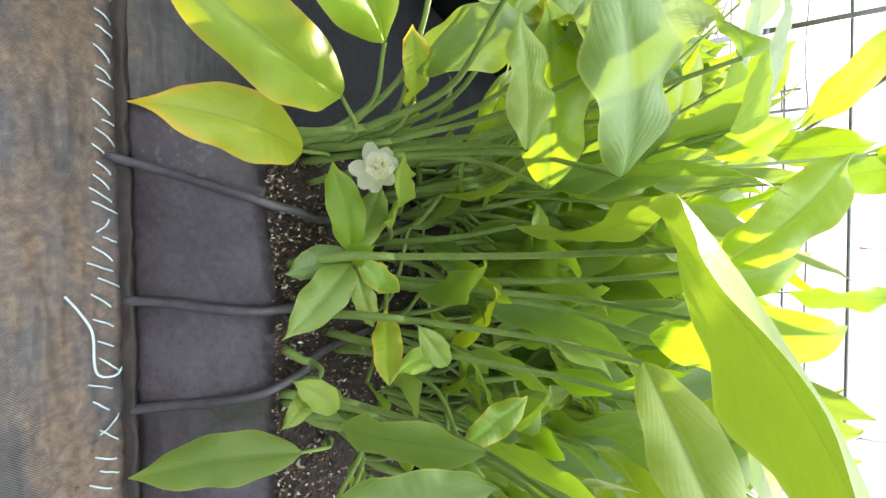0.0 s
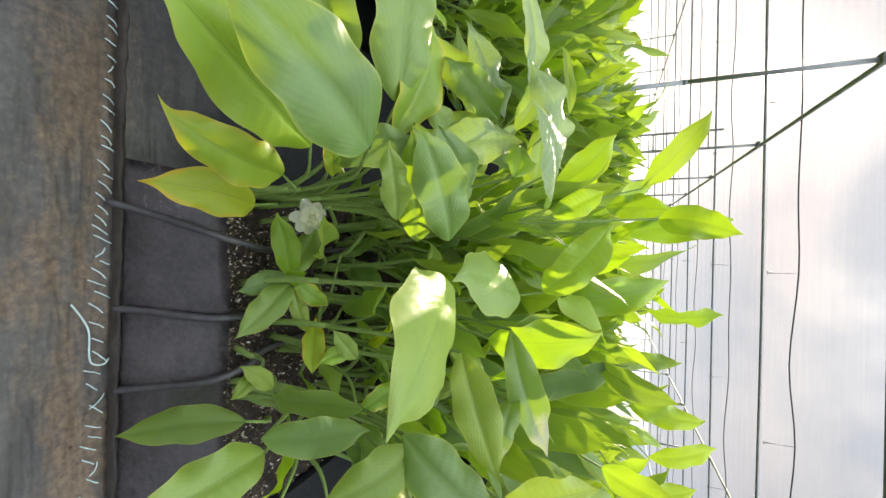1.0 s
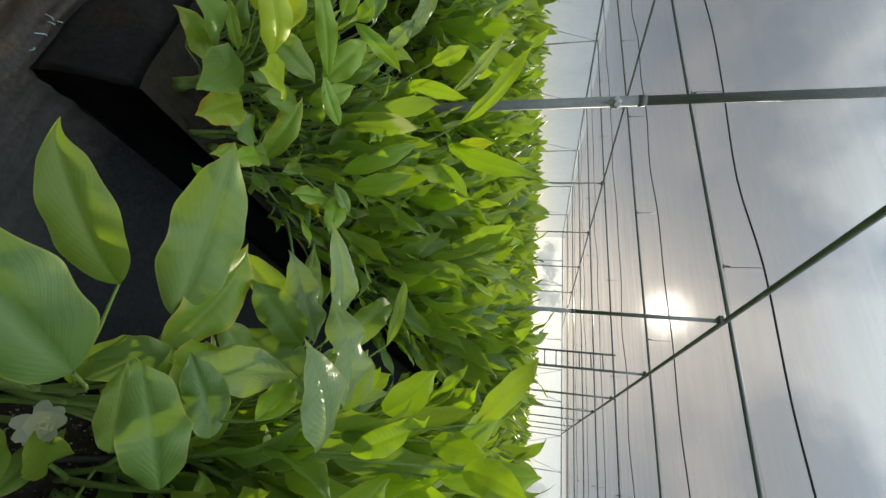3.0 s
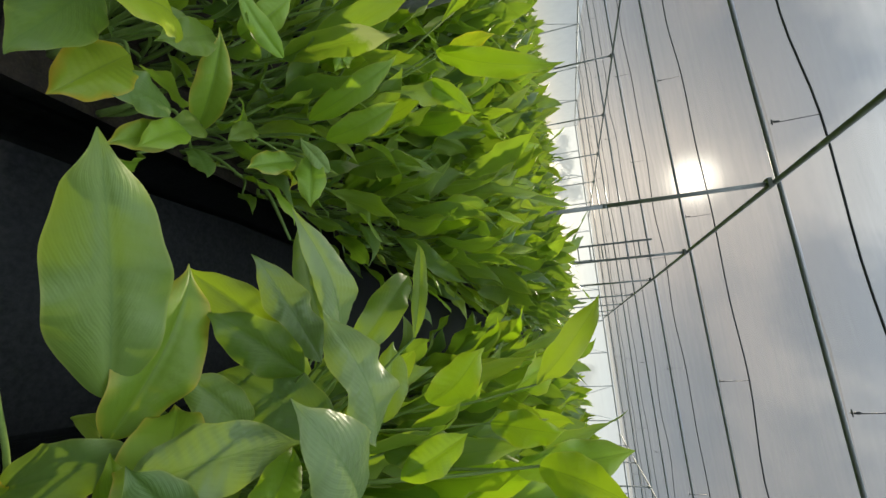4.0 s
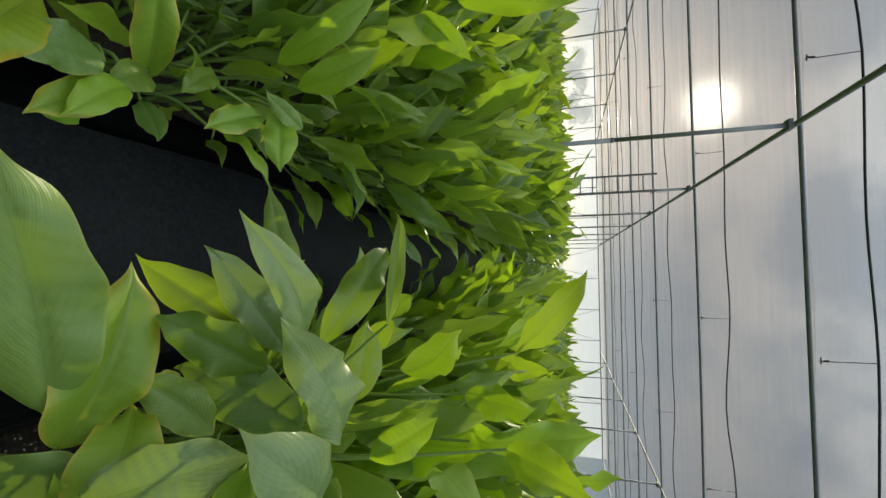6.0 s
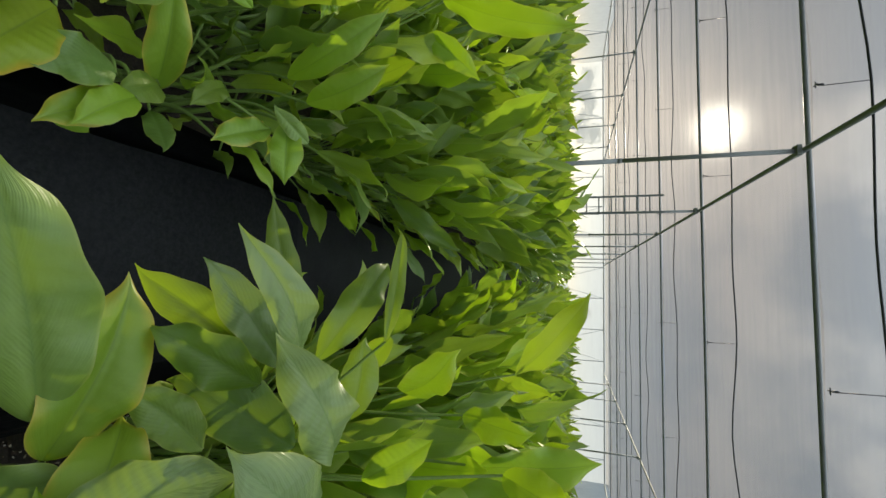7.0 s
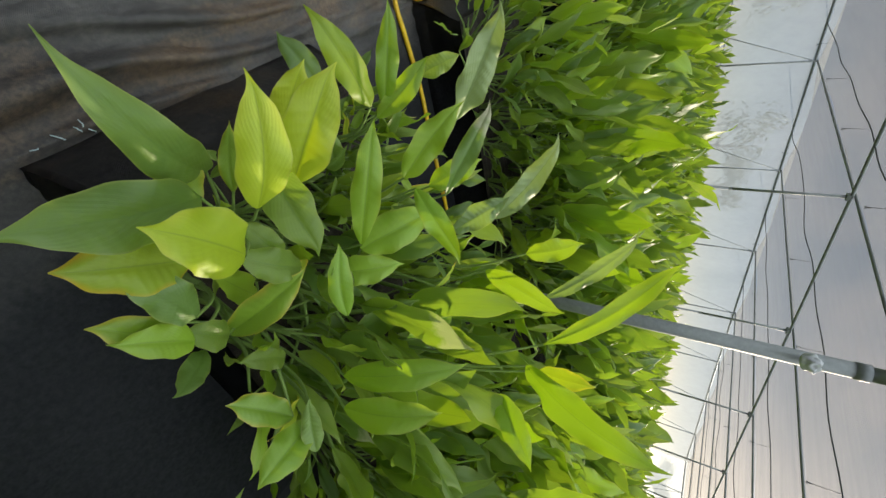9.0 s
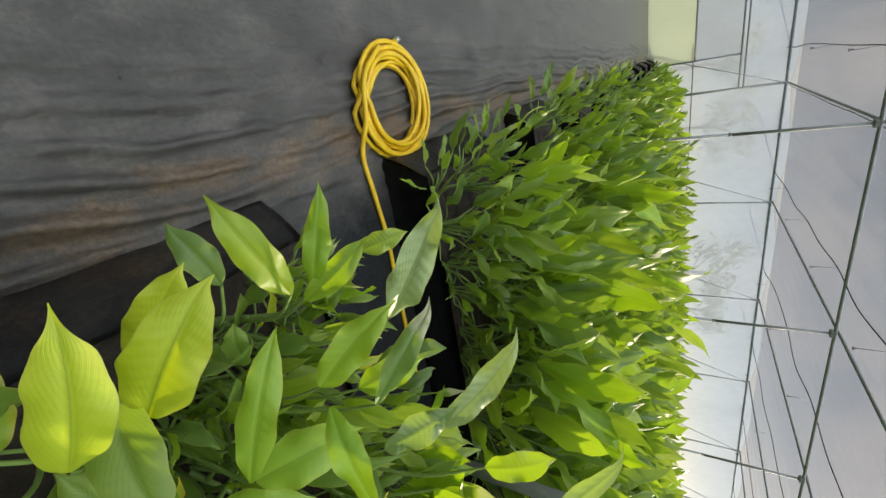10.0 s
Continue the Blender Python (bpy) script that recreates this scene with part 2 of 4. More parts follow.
def film_material(name, clear, tint, dirt):
    """Greenhouse film: part of the light goes straight through, part is scattered, more where it is dusty or creased."""
    n = Nodes(name)
    w = n.place((0.12, 1.6, 1.0))
    crease = n.noise(w, 2.2, 5.0, 0.6)
    cloud = n.noise(n.place((0.25, 0.35, 0.3)), 1.0, 4.0)
    f = n.math("ADD", n.math("MULTIPLY", crease, 0.55), n.math("MULTIPLY", cloud, 0.45))
    col = n.ramp(f, [(0.3, tuple(c * (1 - dirt) for c in tint)), (0.7, tint)])
    see = n.add("ShaderNodeBsdfTransparent", Color=col)
    scatter = n.add("ShaderNodeBsdfTranslucent", Color=col)
    gloss = n.add("ShaderNodeBsdfPrincipled", Base_Color=col, Roughness=0.35)
    b = n.add("ShaderNodeMixShader", Fac=n.add("ShaderNodeMapRange", Value=f, i1=0.3, i2=0.7, i3=clear - 0.06, i4=clear + 0.06).outputs[0], i1=scatter.outputs[0], i2=see.outputs[0])
    c = n.add("ShaderNodeMixShader", Fac=0.06, i1=b.outputs[0], i2=gloss.outputs[0])
    return n.shader(c.outputs[0])


def petal_material():
    """A thin white petal: half of the light goes through."""
    n = Nodes("petal")
    col = n.ramp(n.noise(n.place(), 60.0), [(0.3, (0.97, 0.95, 0.76)), (0.7, (0.99, 0.985, 0.90))])
    body, lit = n.add("ShaderNodeBsdfPrincipled", Base_Color=col, Roughness=0.5), n.add("ShaderNodeBsdfTranslucent", Color=col)
    return n.shader(n.add("ShaderNodeMixShader", Fac=0.58, i1=body.outputs[0], i2=lit.outputs[0]).outputs[0])


roof_film = film_material("roof_film", 0.90, (0.88, 0.80, 0.715), 0.30)
wall_film = film_material("wall_film", 0.62, (0.78, 0.79, 0.80), 0.10)
door_film = film_material("door_film", 0.45, (0.84, 0.85, 0.70), 0.1)
steel = plain_material("galvanised_steel", (0.19, 0.20, 0.195), (0.33, 0.345, 0.335), 6.0, 0.55, 0.3)
dark_steel = plain_material("dark_painted_steel", (0.15, 0.16, 0.16), (0.28, 0.29, 0.29), 6.0, 0.5, 0.2)
black_pipe = plain_material("black_pipe", (0.02, 0.02, 0.022), (0.045, 0.045, 0.05), 10.0, 0.45)
tape_mat = plain_material("drip_line", (0.035, 0.032, 0.035), (0.085, 0.078, 0.08), 30.0, 0.38)
twine_mat = plain_material("twine", (0.30, 0.42, 0.42), (0.62, 0.70, 0.68), 40.0, 0.6)
hose_mat = plain_material("yellow_hose", (0.58, 0.34, 0.010), (0.88, 0.58, 0.015), 14.0, 0.38)
brass_mat = plain_material("hose_end", (0.35, 0.36, 0.36), (0.6, 0.6, 0.6), 30.0, 0.35, 0.8)
petal_mat = petal_material()
bark_mat = plain_material("bark", (0.05, 0.04, 0.03), (0.12, 0.09, 0.06), 6.0, 0.8)
tree_mat = plain_material("tree_leaves", (0.03, 0.06, 0.03), (0.07, 0.11, 0.05), 3.0, 0.6)
white_plastic = plain_material("white_plastic", (0.55, 0.56, 0.56), (0.7, 0.7, 0.7), 20.0, 0.4)


def fabric_material():
    """Woven black ground cover, greyed by dust, with brown earth washed over it in patches."""
    n = Nodes("ground_fabric")
    w = n.place()
    weave = n.math("MULTIPLY", n.math("SINE", n.add("ShaderNodeSeparateXYZ", Vector=n.place((1400, 1400, 1))).outputs[0]), n.math("SINE", n.add("ShaderNodeSeparateXYZ", Vector=n.place((1400, 1400, 1))).outputs[1]))
    big, mid, fine = n.noise(w, 1.1, 5.0), n.noise(n.place((1.8, 2.6, 1)), 1.6, 7.0, 0.66), n.noise(w, 55.0, 4.0, 0.7)
    crumple = n.noise(n.place((1.8, 6.0, 1)), 2.2, 3.0, 0.5)
    dust = n.math("ADD", n.math("MULTIPLY", mid, 0.65), n.math("MULTIPLY", fine, 0.35))
    col = n.ramp(dust, [(0.30, (0.026, 0.024, 0.023)), (0.50, (0.068, 0.062, 0.056)), (0.70, (0.150, 0.136, 0.118))])
    y = n.add("ShaderNodeSeparateXYZ", Vector=w).outputs[1]
    # earth lies thicker along the seam
    x = n.add("ShaderNodeSeparateXYZ", Vector=w).outputs[0]
    west = n.add("ShaderNodeMapRange", Value=x, i1=-1.6, i2=-0.5, i3=-0.02, i4=0.0).outputs[0]
    near = n.add("ShaderNodeMapRange", Value=n.math("ABSOLUTE", n.math("SUBTRACT", y, 0.35)), i1=0.02, i2=0.26, i3=0.20, i4=-0.22).outputs[0]
    patch = n.noise(n.place((1.0, 2.4, 1.0)), 2.6, 6.0, 0.62)
    earth = n.math("ADD", n.math("ADD", n.math("MULTIPLY_ADD", patch, 1.5, -0.36), n.math("MULTIPLY", fine, 0.22)), n.math("ADD", near, west))
    earth = n.add("ShaderNodeMapRange", Value=earth, i1=0.50, i2=0.74, i3=0.0, i4=0.85).outputs[0]
    col = n.mix(earth, col, n.ramp(fine, [(0.35, (0.085, 0.056, 0.036)), (0.65, (0.20, 0.135, 0.080))]))
    # dark stretch between the first two beds: shade put into the colour
    darkened = n.math("ADD", n.math("SUBTRACT", 1.0, n.math("MULTIPLY", n.math("ABSOLUTE", n.math("ADD", x, 1.02)), 1.6)), n.math("MULTIPLY", n.math("SUBTRACT", y, 0.16), 1.6))
    darkened = n.math("ADD", darkened, n.math("MULTIPLY_ADD", n.noise(w, 2.6, 5.0, 0.6), 1.2, -0.6))
    darkened = n.add("ShaderNodeMapRange", Value=darkened, i1=0.15, i2=0.75, i3=0.0, i4=0.55).outputs[0]
    # further in between the beds the cover turns near black
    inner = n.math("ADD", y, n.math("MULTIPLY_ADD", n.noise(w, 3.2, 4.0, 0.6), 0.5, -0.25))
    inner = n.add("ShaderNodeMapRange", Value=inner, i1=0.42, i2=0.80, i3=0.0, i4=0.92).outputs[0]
    col = n.mix(darkened, col, n.ramp(fine, [(0.35, (0.016, 0.014, 0.014)), (0.7, (0.044, 0.036, 0.031))]))
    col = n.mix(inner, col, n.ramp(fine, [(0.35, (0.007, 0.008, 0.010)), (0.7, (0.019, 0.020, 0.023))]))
    darkened = n.math("MAXIMUM", darkened, inner)
    rough = n.add("ShaderNodeMapRange", Value=dust, i1=0.3, i2=0.7, i3=0.24, i4=0.46).outputs[0]
    rough = n.math("MULTIPLY_ADD", darkened, 0.22, rough)
    return n.surface(Base_Color=col, Roughness=rough, Specular_IOR_Level=n.math("MULTIPLY_ADD", darkened, -0.42, 0.5), Normal=n.bump(n.math("ADD", n.math("MULTIPLY", weave, 0.03), n.math("ADD", n.math("MULTIPLY", fine, 0.2), n.math("ADD", mid, n.math("MULTIPLY", crumple, 1.6)))), n.math("MULTIPLY_ADD", darkened, -0.55, 0.6), 0.034))


def sheet_material():
    n = Nodes("black_plastic_sheet")
    w = n.place()
    f = n.math("ADD", n.math("MULTIPLY", n.noise(w, 5.0, 5.0), 0.6), n.math("MULTIPLY", n.noise(w, 60.0, 4.0, 0.7), 0.4))
    col = n.ramp(f, [(0.35, (0.080, 0.069, 0.072)), (0.7, (0.19, 0.165, 0.172))])
    specks = n.add("ShaderNodeMapRange", Value=n.noise(w, 210.0, 2.0), i1=0.74, i2=0.78, i3=0.0, i4=0.5).outputs[0]
    col = n.mix(specks, col, (0.20, 0.17, 0.14))
    return n.surface(Base_Color=col, Roughness=n.add("ShaderNodeMapRange", Value=f, i1=0.3, i2=0.7, i3=0.14, i4=0.30).outputs[0], Specular_IOR_Level=0.8, Normal=n.bump(n.math("ADD", n.noise(w, 5.0, 2.0), n.math("MULTIPLY", n.noise(w, 22.0, 4.0), 0.25)), 0.5, 0.035))


def soil_material():
    n = Nodes("potting_soil")
    w = n.place()
    f = n.math("ADD", n.math("MULTIPLY", n.noise(w, 18.0, 5.0), 0.4), n.math("MULTIPLY", n.noise(w, 150.0, 4.0, 0.75), 0.6))
    col = n.ramp(f, [(0.36, (0.010, 0.007, 0.006)), (0.52, (0.036, 0.024, 0.017)), (0.66, (0.075, 0.052, 0.036)), (0.78, (0.20, 0.16, 0.11))])
    return n.surface(Base_Color=col, Roughness=0.7, Normal=n.bump(f, 0.9, 0.012))


def ground_material():
    n = Nodes("earth")
    w = n.place()
    f = n.math("ADD", n.math("MULTIPLY", n.noise(w, 0.3, 5.0), 0.6), n.math("MULTIPLY", n.noise(w, 5.0, 5.0), 0.4))
    return n.surface(Base_Color=n.ramp(f, [(0.3, (0.05, 0.07, 0.03)), (0.7, (0.14, 0.13, 0.07))]), Roughness=0.9, Normal=n.bump(f, 0.5, 0.05))


def crumb_material():
    n = Nodes("soil_crumb")
    rnd = n.add("ShaderNodeNewGeometry").outputs["Random Per Island"]
    return n.surface(Base_Color=n.ramp(rnd, [(0.0, (0.025, 0.016, 0.011)), (0.5, (0.075, 0.046, 0.030)), (0.8, (0.20, 0.14, 0.09)), (0.93, (0.50, 0.43, 0.33)), (1.0, (0.72, 0.68, 0.60))]), Roughness=0.7)


crumb_mat = crumb_material()
hem_mat = plain_material("muddy_hem", (0.010, 0.008, 0.007), (0.042, 0.032, 0.025), 9.0, 0.6, shine=0.25, bump=0.4)
floor_sheet = plain_material("black_ground_sheet", (0.012, 0.0125, 0.014), (0.030, 0.030, 0.032), 5.0, 0.5, shine=0.14)
fabric, sheet, soil, earth = fabric_material(), sheet_material(), soil_material(), ground_material()


# ---- building blocks ----
def part(name, bm, material, parent=None, label=""):
    """Links a bmesh as one mesh object under a thing or a part."""
    me = bpy.data.meshes.new(name)
    bm.to_mesh(me)
    bm.free()
    me.materials.append(material)
    ob = new(name, me)
    ob.parent = parent
    return tagged(ob, label)


def thing(name, label, category, at=(0, 0, 0), group="", kind=""):
    ob = new(name)
    ob.location = at
    ob.empty_display_size = 0.1
    return tagged(ob, label, category, group, kind)


def smooth(bm):
    for fc in bm.faces:
        fc.smooth = True
    return bm


def block(bm, lo, hi, bevel=0.0):
    got = bmesh.ops.create_cube(bm, size=1.0)
    c = [(a + b) / 2 for a, b in zip(lo, hi)]
    s = [b - a for a, b in zip(lo, hi)]
    bmesh.ops.transform(bm, matrix=Matrix.Translation(c) @ Matrix.Diagonal((*s, 1)), verts=got["verts"])
    if bevel:
        edges = list({e for v in got["verts"] for e in v.link_edges})
        bmesh.ops.bevel(bm, geom=edges, offset=bevel, segments=2, affect="EDGES", profile=0.6)
    return bm


def tube(bm, points, radii, sides=8, cap=True):
    """A round tube along points; radii: one number or one per point."""
    pts = [Vector(p) for p in points]
    rad = radii if isinstance(radii, (list, tuple)) else [radii] * len(pts)
    rings, side = [], None
    for i, p in enumerate(pts):
        way = (pts[min(i + 1, len(pts) - 1)] - pts[max(i - 1, 0)]).normalized()
        if side is None:
            side = way.orthogonal().normalized()
        else:
            side = (side - way * side.dot(way)).normalized()
        other = way.cross(side)
        rings.append([bm.verts.new(p + (side * math.cos(k * math.tau / sides) + other * math.sin(k * math.tau / sides)) * rad[i]) for k in range(sides)])
    for a, b in zip(rings, rings[1:]):
        for k in range(sides):
            f = bm.faces.new((a[k], a[(k + 1) % sides], b[(k + 1) % sides], b[k]))
            f.smooth = True
    if cap:
        bm.faces.new(rings[0][::-1])
        bm.faces.new(rings[-1])
    return bm


def glide(points, steps=6):
    """A smooth curve through points."""
    p = [Vector(q) for q in points]
    p = [2 * p[0] - p[1]] + p + [2 * p[-1] - p[-2]]
    out = []
    for i in range(1, len(p) - 2):
        for k in range(steps):
            t = k / steps
            a, b, c, d = p[i - 1:i + 3]
            out.append(0.5 * ((2 * b) + (c - a) * t + (2 * a - 5 * b + 4 * c - d) * t * t + (3 * b - a - 3 * c + d) * t ** 3))
    return out + [p[-2]]


def grid_sheet(bm, nx, ny, place_of):
    vs = [[bm.verts.new(place_of(i / nx, j / ny)) for i in range(nx + 1)] for j in range(ny + 1)]
    for j in range(ny):
        for i in range(nx):
            bm.faces.new((vs[j][i], vs[j][i + 1], vs[j + 1][i + 1], vs[j + 1][i])).smooth = True
    return bm


# ---- the plan, in metres ----
POST_X = (-11.29, -2.45, 6.39)
POST_Y = [1.98 + 4.38 * k for k in range(9)]
WEST, EAST, SOUTH, NORTH, EAVE = -20.51, 15.2, -4.6, 37.02, 4.4
BED_PITCH, BED_HALF, BED_FRONT, BED_TOP = 1.9, 0.5, 0.455, 0.25
BED_X = [0.25 - BED_PITCH * k for k in range(-8, 13)]

# ---- structure ----
bm = bmesh.new()
grid_sheet(bm, 2, 2, lambda a, b: (-1500 + 3000 * a, -1500 + 3000 * b, -0.06))
tagged(part("ground", bm, earth), "bare earth and grass round the greenhouse", "ground", kind="structure")


def fold(x, y):
    """Height of the loose ground cover: creases that gather along the feet of the beds."""
    near = math.exp(-((y - 0.26) / (0.27 if y < 0.26 else 0.24)) ** 2)
    lift = 0.022 * near * noise.noise((x * 0.8, y * 9.0 + x * 0.9, 3.0))
    lift += 0.010 * noise.noise((x * 1.1, y * 3.0, 7.0)) * (0.35 + near)
    west = min(1.0, max(0.0, (-0.6 - x) / 0.5))
    warp = 1.6 * noise.noise((x * 0.45, y * 1.2, 1.0)) + 0.6 * noise.noise((x * 1.7, y * 3.0, 6.0))
    ridge = 1 - 2 * abs(math.sin(y * 33 + warp * 2.6 + x * 0.5))
    lift += west * near * 0.034 * ridge * (0.4 + 1.2 * abs(noise.noise((x * 0.6, y * 2.0, 11.0))))
    lift += west * near * 0.030 * math.sin(y * 50 + 4 * warp + x * 0.9) * max(0.0, 0.35 + 1.3 * noise.noise((x * 0.5, y * 3.0, 21.0)))
    lift += west * 0.024 * near * (0.5 - 2 * abs(noise.noise((x * 1.6, y * 15 + x, 4.0)))) + west * 0.010 * near * (0.5 - 2 * abs(noise.noise((x * 5.0, y * 26 + 2 * x, 9.0))))
    return max(0.012 + lift, 0.003 + 0.1 * lift)


def path_point(a, b):
    x = (6.0 - 7.0 * a / 0.3) if a < 0.3 else (-1.0 - 19.45 * ((a - 0.3) / 0.7) ** 1.8)
    y = float(np.interp(b, (0, 0.25, 0.92, 1), (-3.76, -0.5, 1.0, 2.2)))
    return (x, y, fold(x, y))


bm = bmesh.new()
grid_sheet(bm, 480, 175, path_point)
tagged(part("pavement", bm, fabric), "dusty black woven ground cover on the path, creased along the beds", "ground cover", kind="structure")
bm = bmesh.new()
block(bm, (WEST, SOUTH, -0.05), (EAST, NORTH, -0.012))
tagged(part("floor", bm, floor_sheet), "black plastic ground cover over the greenhouse floor", "floor", kind="structure")


def film_wall(name, label, start, run, height, cells, film, openings=()):
    """A wall of film panels: rippled sheet from the ground to the eave."""
    bm = bmesh.new()
    a, r = Vector(start), Vector(run)
    across = Vector((-r.y, r.x, 0)).normalized()
    grid_sheet(bm, cells, 8, lambda u, v: a + r * u + Vector((0, 0, height * v)) + across * 0.05 * noise.noise((u * cells * 0.45, v * 1.5, len(name))))
    return tagged(part(name, bm, film), label, "wall", kind="structure")


film_wall("wall_west", "milky plastic film wall of the greenhouse", (WEST, SOUTH, -0.02), (0, NORTH - SOUTH, 0), EAVE + 0.33, 80, wall_film)
film_wall("wall_north", "milky plastic film end wall of the greenhouse", (WEST, NORTH, -0.02), (EAST - WEST, 0, 0), EAVE + 0.33, 80, wall_film)
film_wall("wall_east", "milky plastic film wall of the greenhouse", (EAST, SOUTH, -0.02), (0, NORTH - SOUTH, 0), EAVE + 0.33, 40, wall_film)
film_wall("wall_south", "milky plastic film end wall of the greenhouse", (WEST, SOUTH, -0.02), (EAST - WEST, 0, 0), EAVE + 0.33, 40, wall_film)

# the roof: one sheet of film a bay, each bellying a little between the cross wires
bm = bmesh.new()
edges_y = [SOUTH, -2.4] + POST_Y
for y0, y1 in zip(edges_y, edges_y[1:]):
    grid_sheet(bm, 60, 8, lambda u, v: (WEST + (EAST - WEST) * u, y0 + (y1 - y0) * v,
               EAVE + 0.10 + 0.20 * math.sin(math.pi * v) + 0.05 * noise.noise((u * 22, (y0 + v * 5) * 0.8, 2.0))))
tagged(part("ceiling", bm, roof_film), "milky plastic film roof with creases and dust", "ceiling", kind="structure")


def pipe(name, points, radius, material, label, category, group="", sides=8):
    bm = bmesh.new()
    tube(bm, points, radius, sides)
    return tagged(part(name, bm, material), label, category, group)


# long pipes over the posts, cross pipes with the folded film hems
for x in POST_X:
    pipe("roof_beam", [(x, SOUTH, EAVE)] + [(x, y, EAVE - 0.01) for y in POST_Y], 0.036, steel, "grey galvanised roof pipe over a row of posts", "roof pipe", "roof pipes")
for y in [-2.4] + POST_Y[:-1]:
    pipe("roof_purlin", glide([(x, y, EAVE + 0.055 + 0.03 * noise.noise((x, y, 0))) for x in (WEST, -16, -11.29, -6.9, -2.45, 2.0, 6.39, EAST)], 4), 0.03, dark_steel, "dark cross pipe carrying the roof film", "roof pipe", "cross pipes")
    hem = thing("film_hem", "rolled grey hem of roof film beside a cross pipe", "film hem", (0, 0, 0), "film hems")
    bm = bmesh.new()
    tube(bm, [(x, y + 0.10 + 0.012 * math.sin(x * 1.7 + y), EAVE + 0.085) for x in np.linspace(WEST, EAST, 40)], 0.011, 6)
    part("roll", bm, dark_steel, hem)
for a, b in (((WEST, SOUTH, EAVE), (WEST, NORTH, EAVE)), ((WEST, NORTH, EAVE), (EAST, NORTH, EAVE)), ((EAST, SOUTH, EAVE), (EAST, NORTH, EAVE)), ((WEST, SOUTH, EAVE), (EAST, SOUTH, EAVE))):
    pipe("eave_rail", [a, b], 0.045, steel, "grey eave pipe at the top of the film wall", "rail", "eave rails")


def post(x, y):
    """A round steel post with its clamp ring and foot."""
    t = thing("post", "grey galvanised round steel roof post", "post", (x, y, 0), "roof posts")
    bm = bmesh.new()
    tube(bm, [(0, 0, 0), (0, 0, 2.25)], 0.034, 16)
    part("lower_tube", bm, steel, t)
    bm = bmesh.new()
    tube(bm, [(0, 0, 2.22), (0, 0, EAVE)], 0.031, 16)
    part("upper_tube", bm, steel, t)
    bm = bmesh.new()
    tube(bm, [(0, 0, 2.205), (0, 0, 2.255)], 0.0375, 16)
    part("collar", bm, dark_steel, t, "dark collar where the tubes join")
    bm = bmesh.new()
    block(bm, (-0.07, -0.07, EAVE - 0.10), (0.07, 0.07, EAVE - 0.04), 0.01)
    part("head_plate", bm, steel, t)
    return t


first = post(POST_X[1], POST_Y[0])
for x in POST_X:
    for y in POST_Y[:-1]:
        if (x, y) != (POST_X[1], POST_Y[0]):
            copy_thing(first, pose(x, y, 0))

# a clear plastic bottle-like bracket on the nearest post
bracket = thing("post_bracket", "clear crumpled plastic bag tied to the post", "plastic bag", (POST_X[1], POST_Y[0], 2.05))
bm = bmesh.new()
bmesh.ops.create_icosphere(bm, subdivisions=3, radius=0.05)
for v in bm.verts:
    v.co = Vector((v.co.x * 0.8 + 0.055, v.co.y * 0.8 - 0.045, v.co.z * 0.75)) * (1 + 0.25 * noise.noise(v.co * 40))
part("bag", smooth(bm), white_plastic, bracket)


def wall_post(x, y, stay):
    t = thing("wall_post", "thin steel wall post with a slanting stay wire", "post", (x, y, 0), "wall posts")
    bm = bmesh.new()
    tube(bm, [(0, 0, 0), (0, 0, EAVE)], 0.035, 8)
    part("tube", bm, steel, t)
    bm = bmesh.new()
    tube(bm, [(0, 0, EAVE), (stay[0], stay[1], 0)], 0.018, 6)
    part("stay", bm, steel, t)


for k in range(8):
    wall_post(WEST + 0.06, 1.98 + 4.38 * k, (0.0, -1.6))
for k in range(15):
    wall_post(WEST + 2.6 + 2.6 * k, NORTH - 0.06, ((-1.2 if k % 2 else 1.2), 0))

# the west wall's rails and its yellowish door frame
pipe("wall_rail", [(WEST + 0.05, 0.3, 1.55), (WEST + 0.05, NORTH, 1.55)], 0.02, steel, "thin steel rail along the film wall", "rail", "wall rails")
door = thing("door_1", "wide greenhouse door of yellowish film in a steel frame", "door", (WEST + 0.10, -1.0, 0), kind="structure")
for name, pts in (("jamb", [(0, 2.95, 0), (0, 2.95, EAVE)]), ("jamb", [(0, -2.6, 0), (0, -2.6, 3.1)]), ("lintel", [(0, -2.6, 3.02), (0, 2.95, 3.02)]), ("lintel", [(0, -2.6, 3.16), (0, 2.95, 3.16)]), ("rail", [(0, -2.6, 1.6), (0, 1.8, 1.6)]), ("stile", [(0, 1.8, 0), (0, 1.8, 3.02)])):
    bm = bmesh.new()
    tube(bm, pts, 0.03, 8)
    part(name, bm, dark_steel, door)
bm = bmesh.new()
block(bm, (-0.012, -2.58, 0.02), (-0.004, 1.78, 1.57))
part("lower_panel", bm, door_film, door, "yellowish film panel")
bm = bmesh.new()
block(bm, (-0.012, -2.58, 1.63), (-0.004, 1.78, 2.99))
part("upper_panel", bm, wall_film, door)


